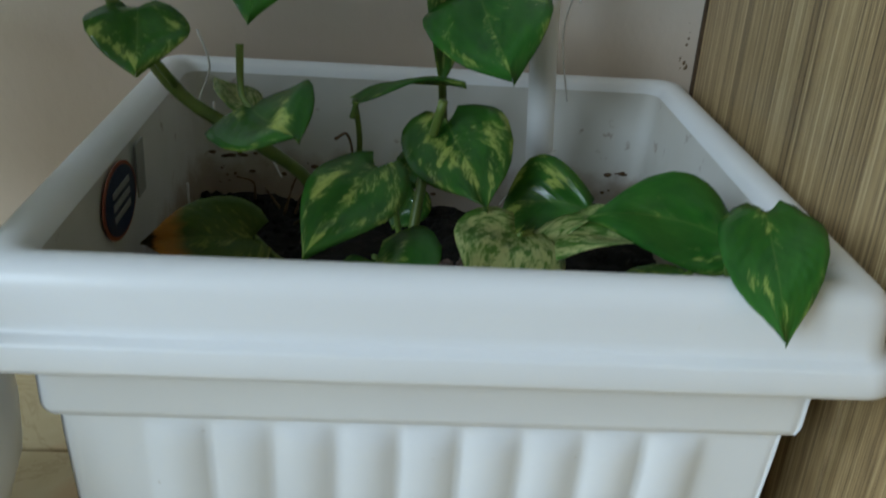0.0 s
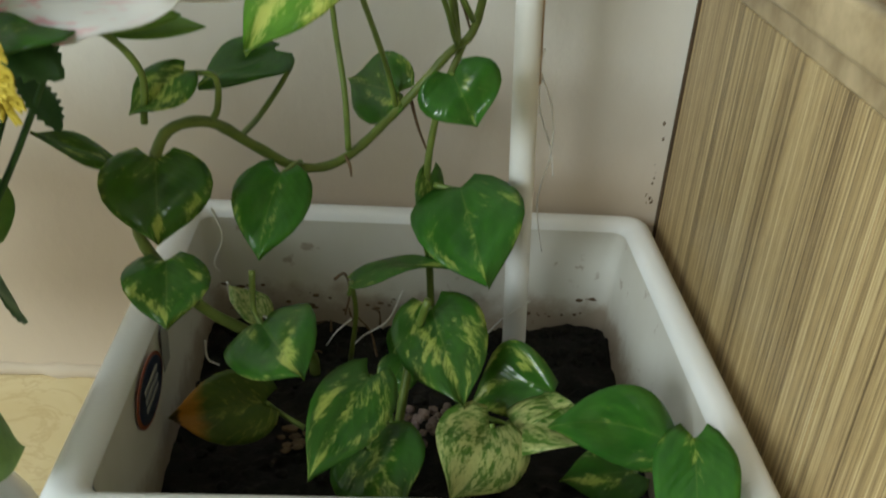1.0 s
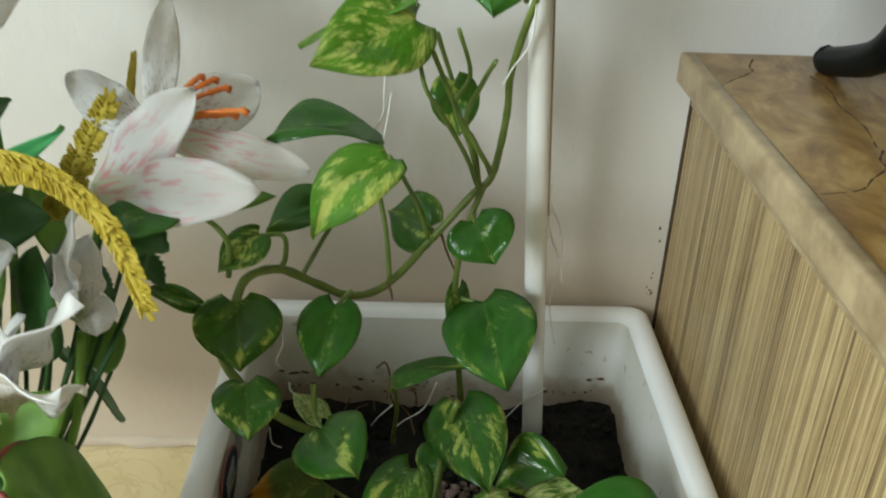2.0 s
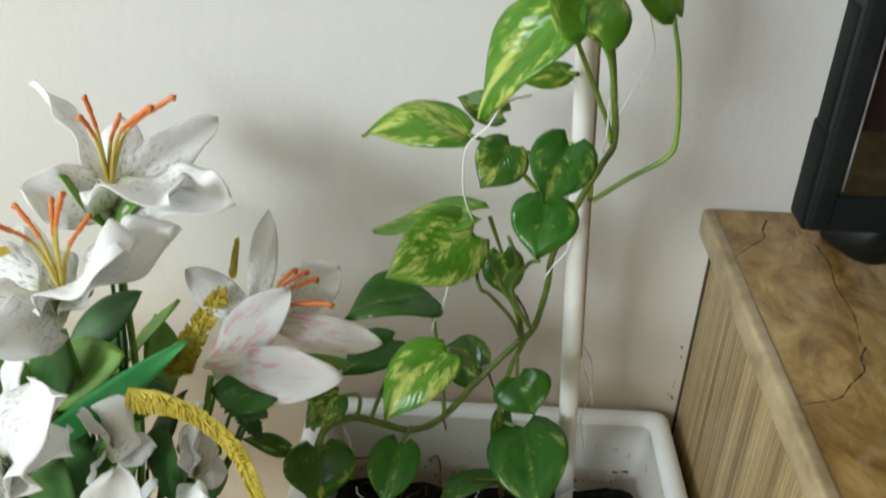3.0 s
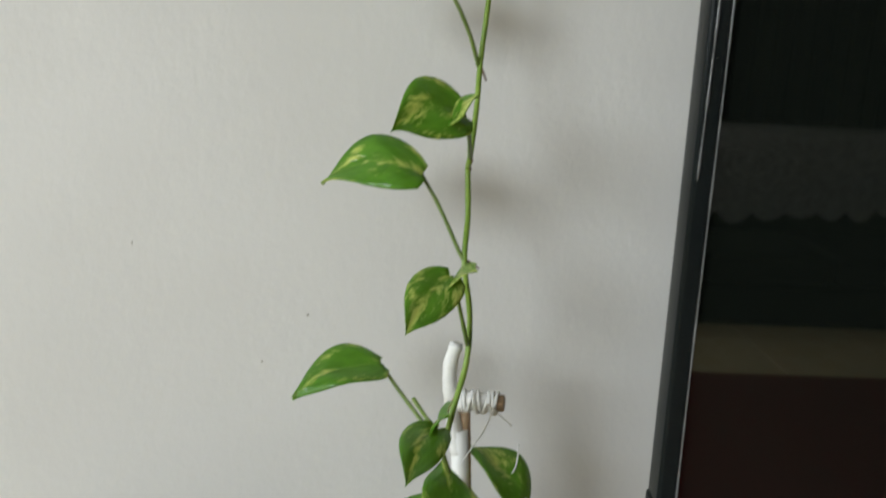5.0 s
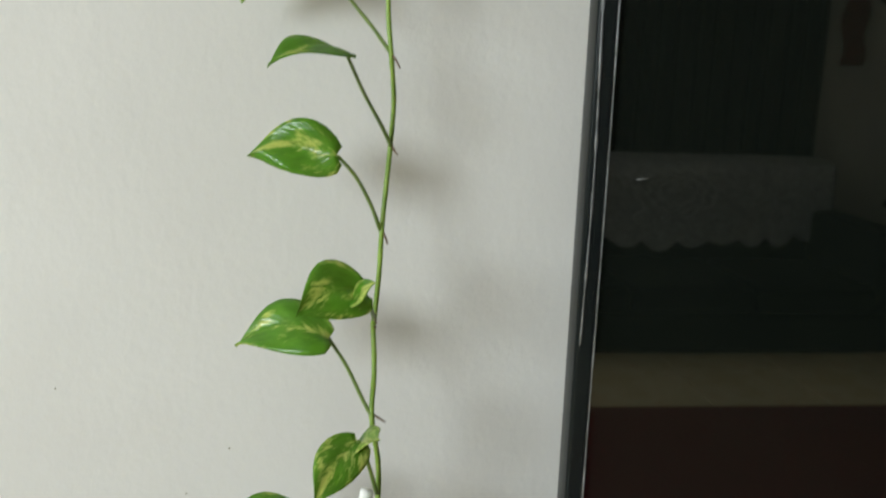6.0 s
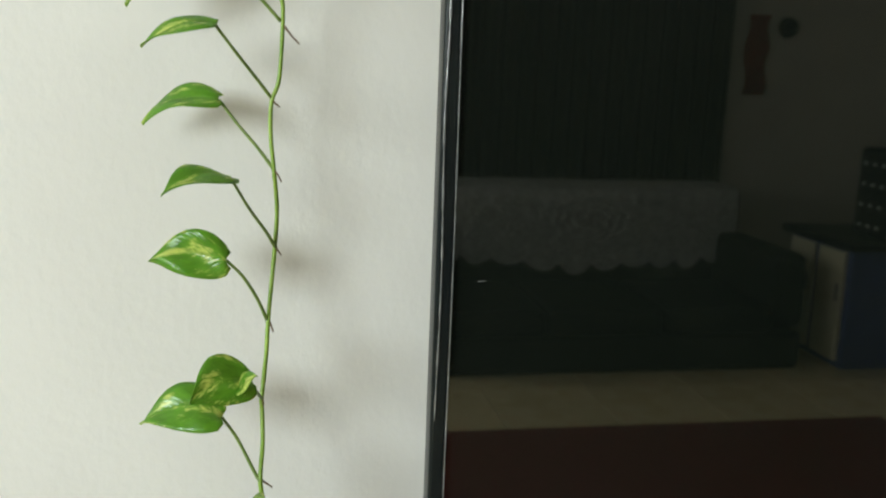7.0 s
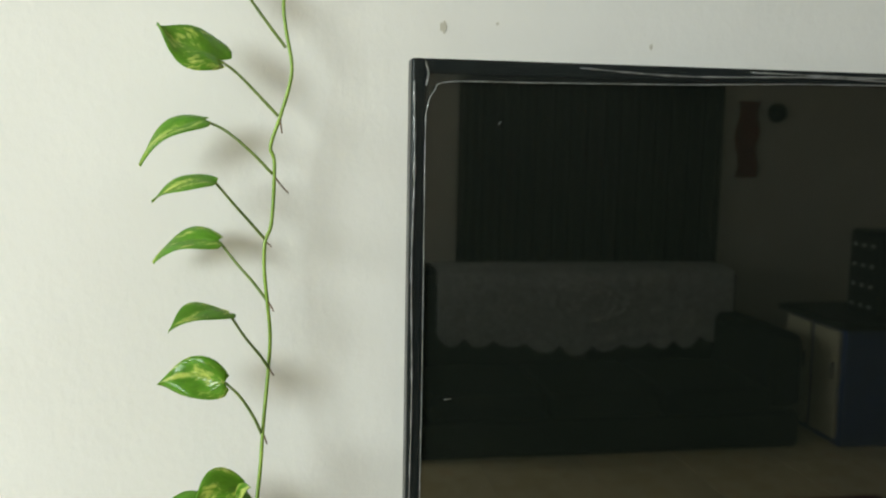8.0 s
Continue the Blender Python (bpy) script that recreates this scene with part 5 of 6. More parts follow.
petal(flower, (-0.298, 0.345, 0.354), (-0.295, 0.300, 0.383), (0.511, -0.442, -0.738), 0.0144, 0.25, 0.30)
flower = lily((-0.238, 0.345, 0.257), (-0.255, 0.345, 0.165))
petal(flower, (-0.234, 0.345, 0.283), (-0.227, 0.330, 0.378), (-0.990, 0.108, 0.093), 0.0241, 0.25, 0.30)
petal(flower, (-0.234, 0.345, 0.283), (-0.177, 0.330, 0.360), (0.271, 0.962, -0.014), 0.0242, 0.25, 0.30)
petal(flower, (-0.234, 0.345, 0.283), (-0.250, 0.310, 0.349), (0.363, -0.858, -0.364), 0.0173, 0.25, 0.30)
petal(flower, (-0.234, 0.345, 0.283), (-0.175, 0.290, 0.338), (0.798, 0.411, -0.441), 0.0219, 0.25, 0.30)
petal(flower, (-0.234, 0.345, 0.283), (-0.227, 0.380, 0.320), (-0.565, 0.645, -0.515), 0.0115, 0.25, 0.30)
stamen(flower, (-0.233, 0.345, 0.288), (-0.238, 0.330, 0.342))
stamen(flower, (-0.233, 0.345, 0.288), (-0.216, 0.330, 0.348))
flower = lily((-0.250, 0.375, 0.332), (-0.260, 0.355, 0.165))
petal(flower, (-0.249, 0.375, 0.348), (-0.225, 0.360, 0.399), (-0.650, 0.590, 0.478), 0.0174, 0.25, 0.30)
petal(flower, (-0.249, 0.375, 0.348), (-0.256, 0.360, 0.391), (0.538, -0.818, -0.203), 0.0115, 0.25, 0.30)
petal(flower, (-0.249, 0.375, 0.348), (-0.215, 0.360, 0.366), (-0.108, 0.656, 0.747), 0.0103, 0.25, 0.30)
petal(flower, (-0.249, 0.375, 0.348), (-0.255, 0.350, 0.343), (0.593, -0.304, 0.746), 0.0066, 0.25, 0.30)
flower = lily((-0.207, 0.400, 0.296), (-0.250, 0.360, 0.165))
petal(flower, (-0.208, 0.400, 0.306), (-0.198, 0.410, 0.350), (-0.953, 0.271, 0.136), 0.0127, 0.25, 0.30)
petal(flower, (-0.208, 0.400, 0.306), (-0.209, 0.390, 0.349), (-0.279, -0.932, -0.230), 0.0109, 0.25, 0.30)
petal(flower, (-0.208, 0.400, 0.306), (-0.186, 0.400, 0.308), (-0.045, 0.695, 0.718), 0.0107, 0.25, 0.30)
petal(flower, (-0.208, 0.400, 0.306), (-0.194, 0.390, 0.376), (-0.439, 0.874, 0.207), 0.0126, 0.25, 0.30)
spike(((-0.213, 0.345, 0.417), (-0.194, 0.341, 0.419), (-0.177, 0.339, 0.411), (-0.160, 0.337, 0.391), (-0.149, 0.335, 0.353)), 0.0080)
spike(((-0.340, 0.400, 0.285), (-0.316, 0.400, 0.302), (-0.290, 0.398, 0.319)), 0.0095)
spike(((-0.238, 0.478, 0.330), (-0.219, 0.474, 0.368), (-0.198, 0.470, 0.402)), 0.0105)
spike(((-0.203, 0.520, 0.385), (-0.201, 0.523, 0.398), (-0.199, 0.526, 0.411)), 0.0032)
spike(((-0.351, 0.440, 0.448), (-0.333, 0.440, 0.446), (-0.321, 0.440, 0.449)), 0.0050)
silk_leaf((-0.300, 0.345, 0.354), (-0.204, 0.415, 0.406), (-0.627, 0.330, 0.705), 0.0091, "silk_bright", "smooth")
silk_leaf((-0.271, 0.490, 0.434), (-0.293, 0.470, 0.487), (0.278, -0.931, -0.236), 0.0122, "silk_green", "smooth")
silk_leaf((-0.277, 0.490, 0.433), (-0.233, 0.450, 0.484), (0.145, 0.838, 0.526), 0.0138, "silk_green", "smooth")
silk_leaf((-0.299, 0.450, 0.363), (-0.252, 0.470, 0.401), (-0.594, 0.720, 0.357), 0.0160, "silk_dark", "smooth")
silk_leaf((-0.325, 0.440, 0.333), (-0.250, 0.420, 0.387), (-0.168, 0.824, 0.541), 0.0236, "silk_green", "smooth")
silk_leaf((-0.354, 0.460, 0.307), (-0.356, 0.460, 0.387), (0.006, -1.000, 0.000), 0.0201, "silk_green", "smooth")
silk_leaf((-0.299, 0.470, 0.296), (-0.238, 0.500, 0.374), (-0.165, 0.957, -0.238), 0.0233, "silk_green", "smooth")
silk_leaf((-0.288, 0.480, 0.305), (-0.283, 0.500, 0.361), (-0.866, 0.490, -0.101), 0.0134, "silk_dark", "smooth")
silk_leaf((-0.307, 0.420, 0.342), (-0.286, 0.420, 0.404), (-0.899, 0.309, 0.311), 0.0163, "silk_dark", "smooth")
silk_leaf((-0.279, 0.430, 0.340), (-0.225, 0.430, 0.349), (-0.125, 0.657, 0.744), 0.0174, "silk_dark", "smooth")
silk_leaf((-0.253, 0.490, 0.292), (-0.265, 0.520, 0.346), (-0.623, -0.735, 0.268), 0.0158, "silk_green", "smooth")
silk_leaf((-0.288, 0.420, 0.305), (-0.324, 0.420, 0.377), (0.078, -0.996, 0.039), 0.0199, "silk_green", "smooth")
silk_leaf((-0.257, 0.440, 0.266), (-0.227, 0.460, 0.325), (-0.445, 0.892, -0.078), 0.0172, "silk_dark", "smooth")
silk_leaf((-0.232, 0.410, 0.271), (-0.223, 0.400, 0.348), (-0.821, 0.548, 0.161), 0.0195, "silk_dark", "smooth")
silk_leaf((-0.210, 0.440, 0.241), (-0.218, 0.440, 0.286), (-0.872, -0.464, -0.155), 0.0142, "silk_green", "smooth")
silk_leaf((-0.256, 0.470, 0.237), (-0.230, 0.500, 0.154), (-0.542, 0.830, 0.133), 0.0229, "silk_dark", "toothed")
silk_leaf((-0.198, 0.440, 0.350), (-0.164, 0.430, 0.330), (0.543, 0.507, 0.669), 0.0128, "silk_dark", "toothed")
silk_leaf((-0.191, 0.450, 0.325), (-0.172, 0.440, 0.301), (0.532, 0.843, 0.073), 0.0081, "silk_dark", "toothed")
silk_leaf((-0.167, 0.450, 0.349), (-0.121, 0.470, 0.349), (-0.247, 0.561, 0.790), 0.0074, "silk_green", "smooth")
silk_leaf((-0.172, 0.460, 0.344), (-0.112, 0.480, 0.341), (-0.242, 0.825, 0.510), 0.0095, "silk_green", "smooth")
silk_leaf((-0.211, 0.440, 0.320), (-0.196, 0.420, 0.303), (0.333, 0.739, -0.586), 0.0075, "silk_dark", "toothed")
silk_leaf((-0.214, 0.300, 0.283), (-0.192, 0.385, 0.161), (-0.483, 0.759, 0.438), 0.0378, "silk_green", "red")
silk_leaf((-0.302, 0.401, 0.262), (-0.371, 0.387, 0.364), (0.704, 0.462, 0.539), 0.0218, "silk_green", "smooth")
silk_leaf((-0.323, 0.396, 0.227), (-0.412, 0.368, 0.283), (0.263, 0.628, 0.733), 0.0226, "silk_dark", "smooth")
silk_leaf((-0.304, 0.392, 0.243), (-0.366, 0.371, 0.301), (0.455, 0.580, 0.676), 0.0150, "silk_green", "smooth")
silk_leaf((-0.300, 0.372, 0.271), (-0.275, 0.363, 0.350), (0.905, -0.276, -0.322), 0.0199, "silk_dark", "smooth")
silk_leaf((-0.295, 0.359, 0.280), (-0.384, 0.373, 0.342), (0.533, 0.550, 0.642), 0.0194, "silk_green", "smooth")
silk_leaf((-0.303, 0.379, 0.231), (-0.327, 0.401, 0.323), (0.963, 0.175, 0.204), 0.0178, "silk_dark", "smooth")
silk_leaf((-0.309, 0.370, 0.229), (-0.346, 0.425, 0.305), (0.929, 0.241, 0.282), 0.0191, "silk_green", "smooth")
silk_leaf((-0.270, 0.419, 0.267), (-0.339, 0.399, 0.325), (0.406, 0.595, 0.694), 0.0190, "silk_dark", "smooth")
silk_leaf((-0.320, 0.374, 0.228), (-0.325, 0.442, 0.337), (0.999, 0.024, 0.028), 0.0272, "silk_green", "smooth")
silk_leaf((-0.277, 0.357, 0.232), (-0.343, 0.340, 0.261), (0.170, 0.641, 0.748), 0.0125, "silk_dark", "smooth")
silk_leaf((-0.310, 0.445, 0.242), (-0.383, 0.435, 0.325), (0.609, 0.516, 0.602), 0.0201, "silk_green", "smooth")
silk_leaf((-0.267, 0.398, 0.279), (-0.358, 0.417, 0.356), (0.615, 0.513, 0.599), 0.0281, "silk_dark", "smooth")
silk_leaf((-0.281, 0.370, 0.218), (-0.253, 0.351, 0.274), (0.737, -0.440, -0.514), 0.0194, "silk_green", "smooth")
silk_leaf((-0.318, 0.399, 0.241), (-0.414, 0.402, 0.322), (0.553, 0.542, 0.633), 0.0247, "silk_dark", "smooth")
silk_leaf((-0.319, 0.439, 0.193), (-0.390, 0.467, 0.271), (0.737, 0.440, 0.513), 0.0178, "silk_green", "smooth")
silk_leaf((-0.273, 0.398, 0.265), (-0.254, 0.410, 0.342), (0.961, -0.180, -0.210), 0.0169, "silk_dark", "smooth")
silk_leaf((-0.318, 0.446, 0.178), (-0.382, 0.427, 0.255), (0.592, 0.525, 0.612), 0.0185, "silk_green", "smooth")
silk_leaf((-0.298, 0.356, 0.286), (-0.401, 0.325, 0.343), (0.211, 0.636, 0.742), 0.0210, "silk_dark", "smooth")
silk_leaf((-0.267, 0.386, 0.279), (-0.368, 0.356, 0.322), (0.123, 0.646, 0.754), 0.0220, "silk_green", "smooth")
silk_leaf((-0.255, 0.430, 0.190), (-0.367, 0.441, 0.251), (0.432, 0.587, 0.685), 0.0230, "silk_dark", "smooth")
silk_leaf((-0.269, 0.398, 0.295), (-0.236, 0.396, 0.353), (0.793, -0.397, -0.463), 0.0146, "silk_green", "smooth")
silk_leaf((-0.257, 0.381, 0.278), (-0.301, 0.398, 0.351), (0.834, 0.359, 0.419), 0.0145, "silk_dark", "smooth")
silk_leaf((-0.263, 0.373, 0.240), (-0.362, 0.373, 0.321), (0.527, 0.553, 0.645), 0.0302, "silk_green", "smooth")
silk_leaf((-0.321, 0.356, 0.279), (-0.419, 0.327, 0.333), (0.219, 0.635, 0.741), 0.0198, "silk_dark", "smooth")
silk_leaf((-0.259, 0.357, 0.235), (-0.214, 0.384, 0.267), (0.678, -0.478, -0.558), 0.0193, "silk_green", "smooth")
silk_leaf((-0.282, 0.358, 0.180), (-0.343, 0.340, 0.230), (0.392, 0.599, 0.698), 0.0167, "silk_dark", "smooth")
# unseen leaves added left of the bouquet to cast shade on the low wall
silk_leaf((-0.333, 0.385, 0.247), (-0.389, 0.367, 0.311), (0.670, 0.312, 0.673), 0.0227, "silk_green", "smooth")
silk_leaf((-0.341, 0.340, 0.164), (-0.432, 0.307, 0.235), (0.318, 0.637, 0.702), 0.0354, "silk_dark", "smooth")
silk_leaf((-0.347, 0.346, 0.222), (-0.434, 0.355, 0.246), (0.268, 0.694, 0.669), 0.0239, "silk_green", "smooth")
silk_leaf((-0.345, 0.452, 0.199), (-0.427, 0.475, 0.269), (0.673, 0.176, 0.718), 0.0302, "silk_dark", "smooth")
silk_leaf((-0.370, 0.370, 0.259), (-0.440, 0.348, 0.364), (0.690, 0.461, 0.558), 0.0384, "silk_green", "smooth")
silk_leaf((-0.332, 0.396, 0.280), (-0.442, 0.445, 0.304), (0.429, 0.648, 0.630), 0.0340, "silk_dark", "smooth")
silk_leaf((-0.330, 0.395, 0.269), (-0.408, 0.396, 0.369), (0.771, 0.208, 0.602), 0.0329, "silk_green", "smooth")
silk_leaf((-0.316, 0.381, 0.168), (-0.400, 0.375, 0.228), (0.442, 0.584, 0.681), 0.0284, "silk_dark", "smooth")
silk_leaf((-0.353, 0.448, 0.254), (-0.467, 0.488, 0.289), (0.424, 0.706, 0.567), 0.0353, "silk_green", "smooth")
silk_leaf((-0.336, 0.354, 0.267), (-0.415, 0.357, 0.292), (0.259, 0.652, 0.713), 0.0234, "silk_dark", "smooth")
silk_leaf((-0.330, 0.435, 0.298), (-0.411, 0.451, 0.373), (0.631, 0.527, 0.569), 0.0320, "silk_green", "smooth")
silk_leaf((-0.318, 0.394, 0.235), (-0.390, 0.366, 0.269), (0.141, 0.601, 0.787), 0.0204, "silk_dark", "smooth")
silk_leaf((-0.357, 0.366, 0.232), (-0.462, 0.400, 0.291), (0.544, 0.498, 0.676), 0.0373, "silk_green", "smooth")
silk_leaf((-0.337, 0.415, 0.198), (-0.439, 0.438, 0.219), (0.291, 0.733, 0.615), 0.0261, "silk_dark", "smooth")
silk_leaf((-0.352, 0.429, 0.166), (-0.440, 0.435, 0.227), (0.426, 0.728, 0.537), 0.0288, "silk_green", "smooth")
silk_leaf((-0.336, 0.346, 0.237), (-0.391, 0.376, 0.297), (0.748, 0.075, 0.659), 0.0217, "silk_dark", "smooth")
silk_leaf((-0.358, 0.427, 0.236), (-0.457, 0.423, 0.250), (0.075, 0.679, 0.730), 0.0304, "silk_green", "smooth")
silk_leaf((-0.336, 0.364, 0.289), (-0.426, 0.376, 0.320), (0.332, 0.570, 0.751), 0.0262, "silk_dark", "smooth")
silk_leaf((-0.369, 0.419, 0.184), (-0.445, 0.428, 0.240), (0.566, 0.433, 0.701), 0.0284, "silk_green", "smooth")
silk_leaf((-0.347, 0.358, 0.287), (-0.422, 0.404, 0.332), (0.627, 0.708, 0.325), 0.0272, "silk_dark", "smooth")
silk_leaf((-0.327, 0.389, 0.288), (-0.424, 0.388, 0.306), (0.128, 0.644, 0.754), 0.0258, "silk_green", "smooth")
silk_leaf((-0.338, 0.365, 0.229), (-0.427, 0.381, 0.302), (0.605, 0.480, 0.636), 0.0322, "silk_dark", "smooth")
silk_leaf((-0.318, 0.384, 0.263), (-0.400, 0.411, 0.303), (0.505, 0.611, 0.610), 0.0281, "silk_green", "smooth")
silk_leaf((-0.338, 0.381, 0.224), (-0.440, 0.349, 0.262), (0.066, 0.674, 0.736), 0.0286, "silk_dark", "smooth")
silk_leaf((-0.368, 0.429, 0.210), (-0.469, 0.382, 0.240), (-0.072, 0.643, 0.763), 0.0354, "silk_green", "smooth")
silk_leaf((-0.312, 0.383, 0.247), (-0.427, 0.384, 0.306), (0.354, 0.644, 0.678), 0.0324, "silk_dark", "smooth")
silk_leaf((-0.328, 0.456, 0.285), (-0.418, 0.411, 0.362), (0.252, 0.677, 0.692), 0.0347, "silk_green", "smooth")
silk_leaf((-0.347, 0.429, 0.175), (-0.467, 0.429, 0.195), (0.127, 0.634, 0.763), 0.0301, "silk_dark", "smooth")
silk_leaf((-0.360, 0.443, 0.184), (-0.456, 0.470, 0.202), (0.306, 0.689, 0.657), 0.0284, "silk_green", "smooth")
silk_leaf((-0.318, 0.386, 0.248), (-0.387, 0.417, 0.326), (0.772, 0.290, 0.566), 0.0290, "silk_dark", "smooth")


# ---- the other side of the room, seen in the television ----
sofa = thing("sofa", "dark cloth sofa against the far wall", "sofa", (1.45, -2.5, 0))
part("base", boxed((0.45, -2.95, 0.0), (2.16, -2.09, 0.158), 0.03, 3), M["sofa"], sofa)
for i in range(3):
    part("seat_cushion", boxed((0.60 + i * 0.475, -2.60, 0.16), (1.07 + i * 0.475, -2.06, 0.265), 0.04, 4), M["sofa"], sofa)
part("backrest", boxed((0.58, -2.96, 0.16), (2.15, -2.66, 0.665), 0.05, 4), M["sofa"], sofa)
for x in (0.42, 2.03):
    part("armrest", boxed((x, -2.95, 0.16), (x + 0.15, -2.12, 0.47), 0.05, 4), M["sofa"], sofa)
bm = bmesh.new()
N = 120
front, rowsb = [], []
for i in range(N + 1):
    x = 0.72 + 1.40 * i / N
    sc = (0.038 + 0.014 * math.sin(i * 0.13 + 1)) * abs(math.sin(i / N * math.pi * 10 + 0.5 * math.sin(i * 0.07))) ** 0.8 + 0.06 * math.sin(i / N * 3.1)
    dz = 0.004 * math.sin(i * 0.9)
    col = [(x, -2.93, 0.668), (x, -2.82, 0.672), (x, -2.70, 0.671), (x, -2.652, 0.655), (x, -2.645 + dz, 0.57), (x, -2.643 - dz, 0.48), (x, -2.641 + dz, 0.41 - sc * 0.3), (x, -2.640, 0.385 - sc)]
    rowsb.append([bm.verts.new(p) for p in col])
for A, B in zip(rowsb, rowsb[1:]):
    for k in range(len(A) - 1):
        bm.faces.new((A[k], A[k + 1], B[k + 1], B[k]))
bmesh.ops.solidify(bm, geom=list(bm.faces), thickness=0.004)
lace = tagged(link_bm("lace_cover", bm, M["lace"]), "white lace cloth with scalloped edge over the sofa back", "cloth")
bm = bmesh.new()
for k in range(3):
    ring = [Vector((1.42 + (0.17 - k * 0.045 + 0.016 * math.sin(a * 1.57)) * math.cos(a * math.pi / 20), -2.634, 0.53 + (0.10 - k * 0.025 + 0.010 * math.cos(a * 1.57)) * math.sin(a * math.pi / 20))) for a in range(41)]
    tube(bm, ring, 0.004, 0.004, 6, wob=0.6)
rng = random.Random(8)
for k in range(60):
    c = Vector((rng.uniform(0.76, 2.08), -2.636, rng.uniform(0.40, 0.62)))
    tube(bm, [c + Vector((0.022 * math.cos(a), 0, 0.016 * math.sin(a))) for a in (0, 1, 2, 3, 4, 5)], 0.0035, 0.003, 5)
pattern = link_bm("raised_pattern", bm, M["lace"])
pattern.parent = lace
tagged(pattern, "raised oval lace pattern")
cur = thing("curtain", "dark heavy curtain hanging behind the sofa", "curtain", (1.5, -3.0, 0.55))
bm = bmesh.new()
rowsb = []
for i in range(161):
    x = 0.86 + 1.34 * i / 160
    y = -2.995 + 0.022 * math.sin(i * 0.62) + 0.012 * math.sin(i * 0.23 + 1)
    rowsb.append([bm.verts.new((x, y, 0.45)), bm.verts.new((x + 0.004, y, 1.4)), bm.verts.new((x, y * 0.4 - 0.6 * 2.995, 2.30))])
for A, B in zip(rowsb, rowsb[1:]):
    for k in range(2):
        bm.faces.new((A[k], A[k + 1], B[k + 1], B[k]))
bmesh.ops.solidify(bm, geom=list(bm.faces), thickness=0.004)
part("drape", bm, M["curtain"], cur)
part("rail", tube(bmesh.new(), [Vector((0.75, -2.995, 2.32)), Vector((2.3, -2.995, 2.32))], 0.014, 0.014, 12), M["wood"], cur, "wooden curtain rail")
bm = boxed((0.25, -1.55, 0.001), (2.15, 0.05, 0.010), 0.003)
tagged(link_bm("rug", bm, M["rug"], False), "dark red woven rug on the tiled floor", "rug")
cab = thing("low_cabinet", "low cream cabinet with blue edges beside the sofa", "cabinet", (2.6, -2.1, 0))
part("body", boxed((2.332, -2.52, 0.0), (2.95, -2.07, 0.50), 0.004), M["blue"], cab, "blue laminate body", False)
part("top", boxed((2.29, -2.55, 0.50), (2.98, -2.03, 0.53), 0.005), M["tv_matt"], cab, "dark worktop", False)
for y0 in (-2.505, -2.285):
    d = part("door", boxed((2.316, y0, 0.03), (2.331, y0 + 0.185, 0.485), 0.003), M["cream"], cab, "cream door", False)
    part("handle", tube(bmesh.new(), [Vector((2.310, y0 + 0.16, 0.28)), Vector((2.310, y0 + 0.16, 0.35))], 0.006, 0.006, 8), M["film"], d, "metal handle")
spk = thing("black_speaker", "black box with pale dots standing on the cabinet", "speaker", (2.56, -2.16, 0.53))
part("case", boxed((2.46, -2.30, 0.531), (2.72, -2.07, 0.90), 0.03, 4), M["tv_matt"], spk)
for k in range(12):
    z, y = 0.58 + 0.085 * (k // 3), -2.245 + 0.06 * (k % 3)
    part("dot", tube(bmesh.new(), [Vector((2.461, y, z)), Vector((2.454, y, z))], 0.008, 0.007, 10), M["lace"], spk)
hang = thing("wall_hanging", "red cloth hanging on the far wall", "decoration", (2.34, -3.04, 1.1))
bm = bmesh.new()
rowsb = [[bm.verts.new((2.29 + 0.012 * math.sin(i * 0.9), -3.04, 1.08 + i * 0.038)), bm.verts.new((2.40 + 0.010 * math.sin(i * 1.3), -3.03, 1.08 + i * 0.038))] for i in range(11)]
for A, B in zip(rowsb, rowsb[1:]):
    bm.faces.new((A[0], A[1], B[1], B[0]))
bmesh.ops.solidify(bm, geom=list(bm.faces), thickness=0.008)
part("cloth", bm, M["red_cloth"], hang)
part("ring", tube(bmesh.new(), [Vector((2.50, -3.045, 1.405)), Vector((2.50, -3.02, 1.405))], 0.05, 0.045, 20), M["tv_matt"], hang, "dark round disc")

# grime and a dark gap where the tiles meet the wall
structure("wall_joint", boxed((0.1792, WALL_Y - 0.0025, 0.0), (0.1815, WALL_Y - 0.0002, SB - 0.001)), M["dark_joint"], "dark open joint between the wall and the tiles", "joint")
rng = random.Random(11)
bm = bmesh.new()
for k in range(13):
    m = bmesh.ops.create_icosphere(bm, subdivisions=1, radius=rng.uniform(0.0003, 0.0012))
    o = Vector((0.1745 - abs(rng.gauss(0, 0.0025)), WALL_Y - 0.0003, 0.174 + rng.random() ** 3 * 0.07))
    for v in m["verts"]:
        v.co = Vector((v.co.x, v.co.y * 0.4, v.co.z * rng.uniform(0.8, 2))) + o
tagged(link_bm("wall_grime", bm, M["root"], False), "dark specks of grime in the wall corner", "grime", kind="stuff")
# brown dirt dried on along the inner wall of the planter
bm = bmesh.new()
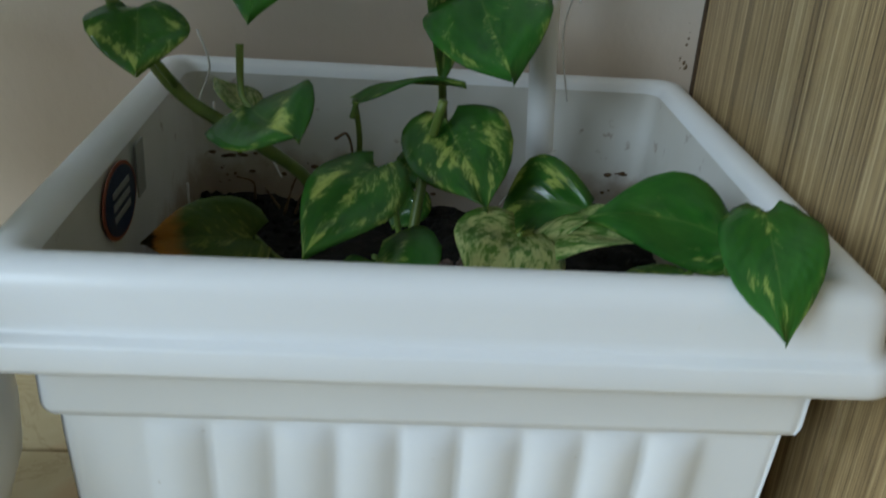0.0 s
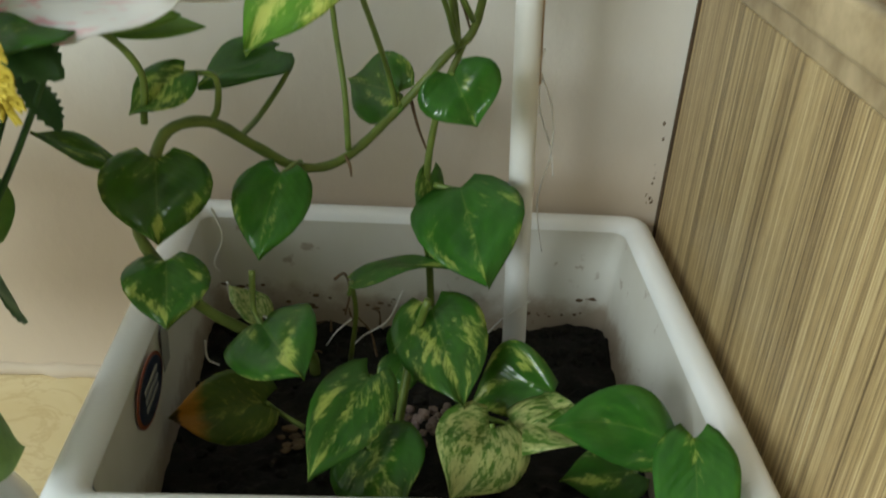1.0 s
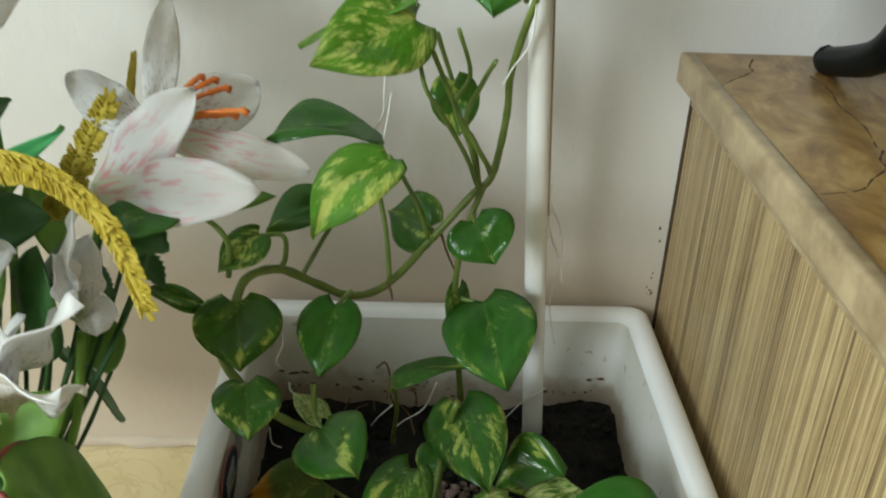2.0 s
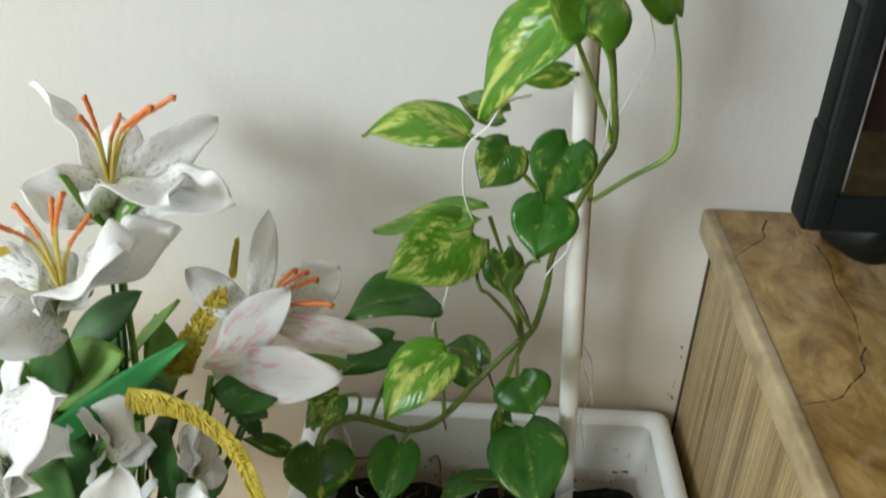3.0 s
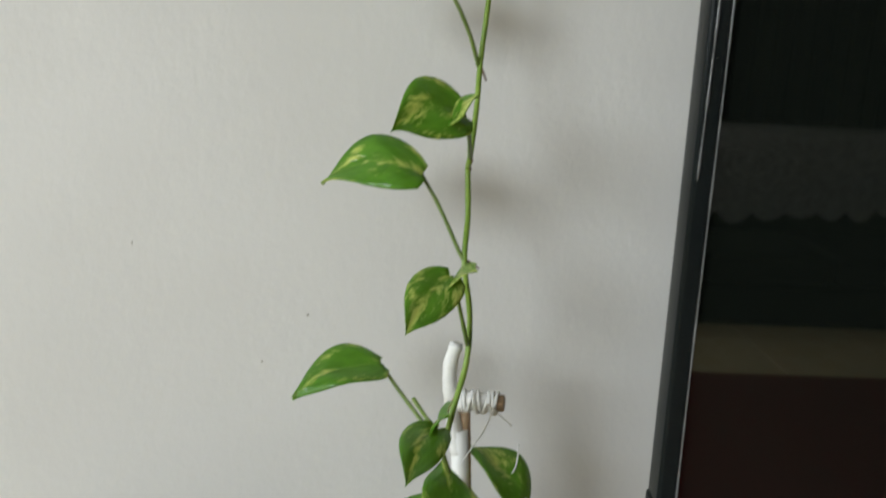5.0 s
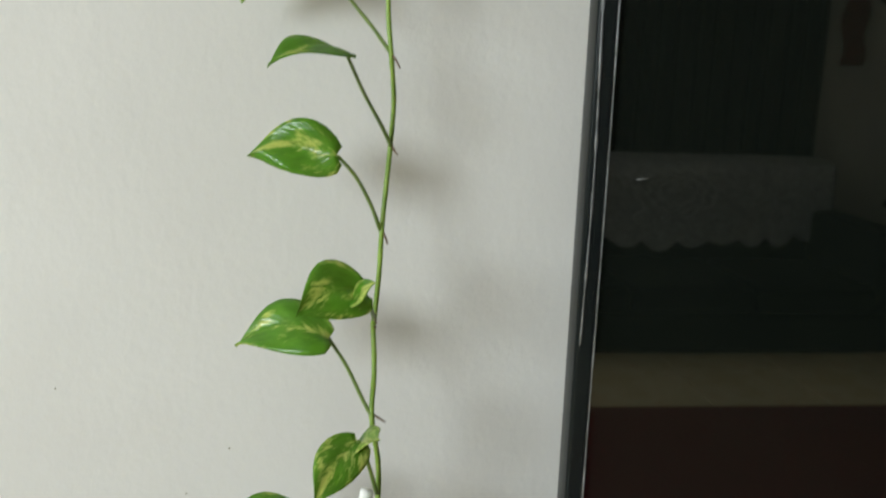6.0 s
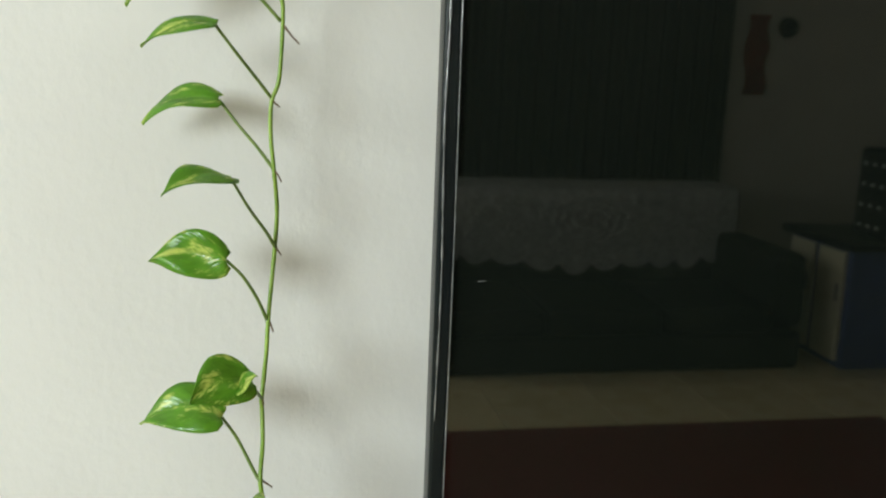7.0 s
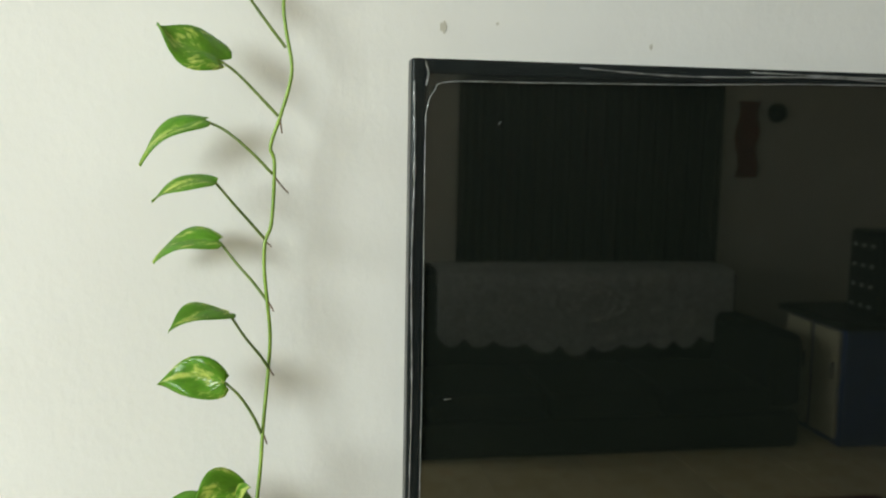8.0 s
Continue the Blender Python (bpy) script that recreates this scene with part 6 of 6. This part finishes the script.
for x0, x1, z, n in ((-0.140, -0.108, 0.111, 9), (0.120, 0.136, 0.109, 5), (-0.140, 0.02, 0.097, 22), (0.085, 0.135, 0.095, 8)):
    for k in range(n):
        m = bmesh.ops.create_icosphere(bm, subdivisions=1, radius=rng.uniform(0.0005, 0.0019))
        zz = z + rng.gauss(0, 0.0010 if n < 20 else 0.004)
        o = Vector((rng.uniform(x0, x1), PYB - 0.0305 - (0.150 - zz) * 0.065, zz))
        sx = rng.uniform(0.8, 2.6)
        for v in m["verts"]:
            v.co = Vector((v.co.x * sx, v.co.y * 0.45, v.co.z * rng.uniform(0.6, 1.1))) + o
tagged(link_bm("dried_dirt", bm, M["root"], False), "brown dirt dried on the inner wall of the planter", "dirt", kind="stuff")
# pale pellets of plant food lying on the soil
bm = bmesh.new()
for k in range(38):
    m = bmesh.ops.create_icosphere(bm, subdivisions=1, radius=rng.uniform(0.0016, 0.0038))
    o = Vector((0.010 + rng.gauss(0, 0.010), 0.495 + rng.gauss(0, 0.010), 0.091 + rng.random() * 0.004))
    for v in m["verts"]:
        v.co = Vector((v.co.x * rng.uniform(0.7, 1.3), v.co.y * rng.uniform(0.7, 1.3), v.co.z)) + o
tagged(link_bm("plant_food", bm, M["pellet"], False), "pinkish grey pellets lying on the soil", "pellets", kind="stuff")
bm = bmesh.new()
for k in range(16):
    m = bmesh.ops.create_icosphere(bm, subdivisions=1, radius=rng.uniform(0.0015, 0.0035))
    o = Vector((-0.068 + rng.gauss(0, 0.010), 0.478 + rng.gauss(0, 0.008), 0.092))
    for v in m["verts"]:
        v.co = Vector((v.co.x * rng.uniform(0.7, 1.8), v.co.y, v.co.z * 0.6)) + o
tagged(link_bm("bark_chips", bm, M["root"], False), "reddish brown dry bits on the soil", "chips", kind="stuff")

# dry root twigs lying at the back of the soil
for k in range(9):
    c = Vector((rng.uniform(-0.115, -0.02), rng.uniform(0.56, 0.612), 0.088))
    e = c + Vector((rng.uniform(-0.02, 0.02), rng.uniform(-0.01, 0.008), rng.uniform(0.006, 0.034)))
    tagged(link_bm("dry_twig", tubed((c, c.lerp(e, 0.5) + Vector((rng.uniform(-0.005, 0.005), 0, 0.004)), e), 0.0009, 0.0005, 6, 5, 0.4), M["root"]), "thin brown dry twig sticking out of the soil", "twig", group="dry twigs in the planter")

# rough plaster ridge where the wall meets the floor
bm = bmesh.new()
ln = [Vector((X0 + (0.10 - X0 - 0.0) * i / 260, WALL_Y + 0.001, 0.006 + 0.004 * noise.noise(Vector((i * 0.21, 0.5, 0))))) for i in range(0, 261)]
tube(bm, ln, 0.007, 0.007, 6, wob=0.35)
structure("trim", bm, M["wall"], "rough plaster ridge along the foot of the wall", "trim", True)
# chips in the wall paint
for x, z, r in ((0.236, 1.374, 0.006), (0.49, 1.36, 0.003), (0.30, 1.38, 0.002), (-0.262, 0.755, 0.0010), (-0.105, 0.694, 0.0011), (-0.146, 0.648, 0.0009), (-0.402, 0.657, 0.0016)):
    bm = bmesh.new()
    pts = [Vector((x + r * (1 + 0.45 * math.sin(a * 3.1 + x * 40)) * math.cos(a * math.pi / 7) * 0.7, WALL_Y - 0.0008, z + r * (1 + 0.4 * math.cos(a * 2.3)) * math.sin(a * math.pi / 7))) for a in range(14)]
    back = [p + Vector((0, 0.002, 0)) for p in pts]
    structure("wall_chip", rings_bm([pts, back], True, True), M["room_wall"], "small chip in the wall paint", "wall")

# ---- floor tiles ----
tile_mesh = None
for i in range(-10, 9):
    for j in range(-9, 2):
        x0, y1 = i * 0.40, 0.452 + j * 0.40
        if x0 + 0.4 < X0 or x0 > X1 or y1 - 0.4 < Y0 - 0.4:
            continue
        if tile_mesh is None:
            bm = boxed((0.001, -0.399, -0.02), (0.399, -0.001, 0.0), 0.0008, 1)
            tile_mesh = bpy.data.meshes.new("floor_tile")
            bm.to_mesh(tile_mesh)
            bm.free()
            tile_mesh.materials.append(M["floor"])
        o = new("floor_tile", tile_mesh)
        o.parent = floor
        o.location = (x0, y1, 0.0)
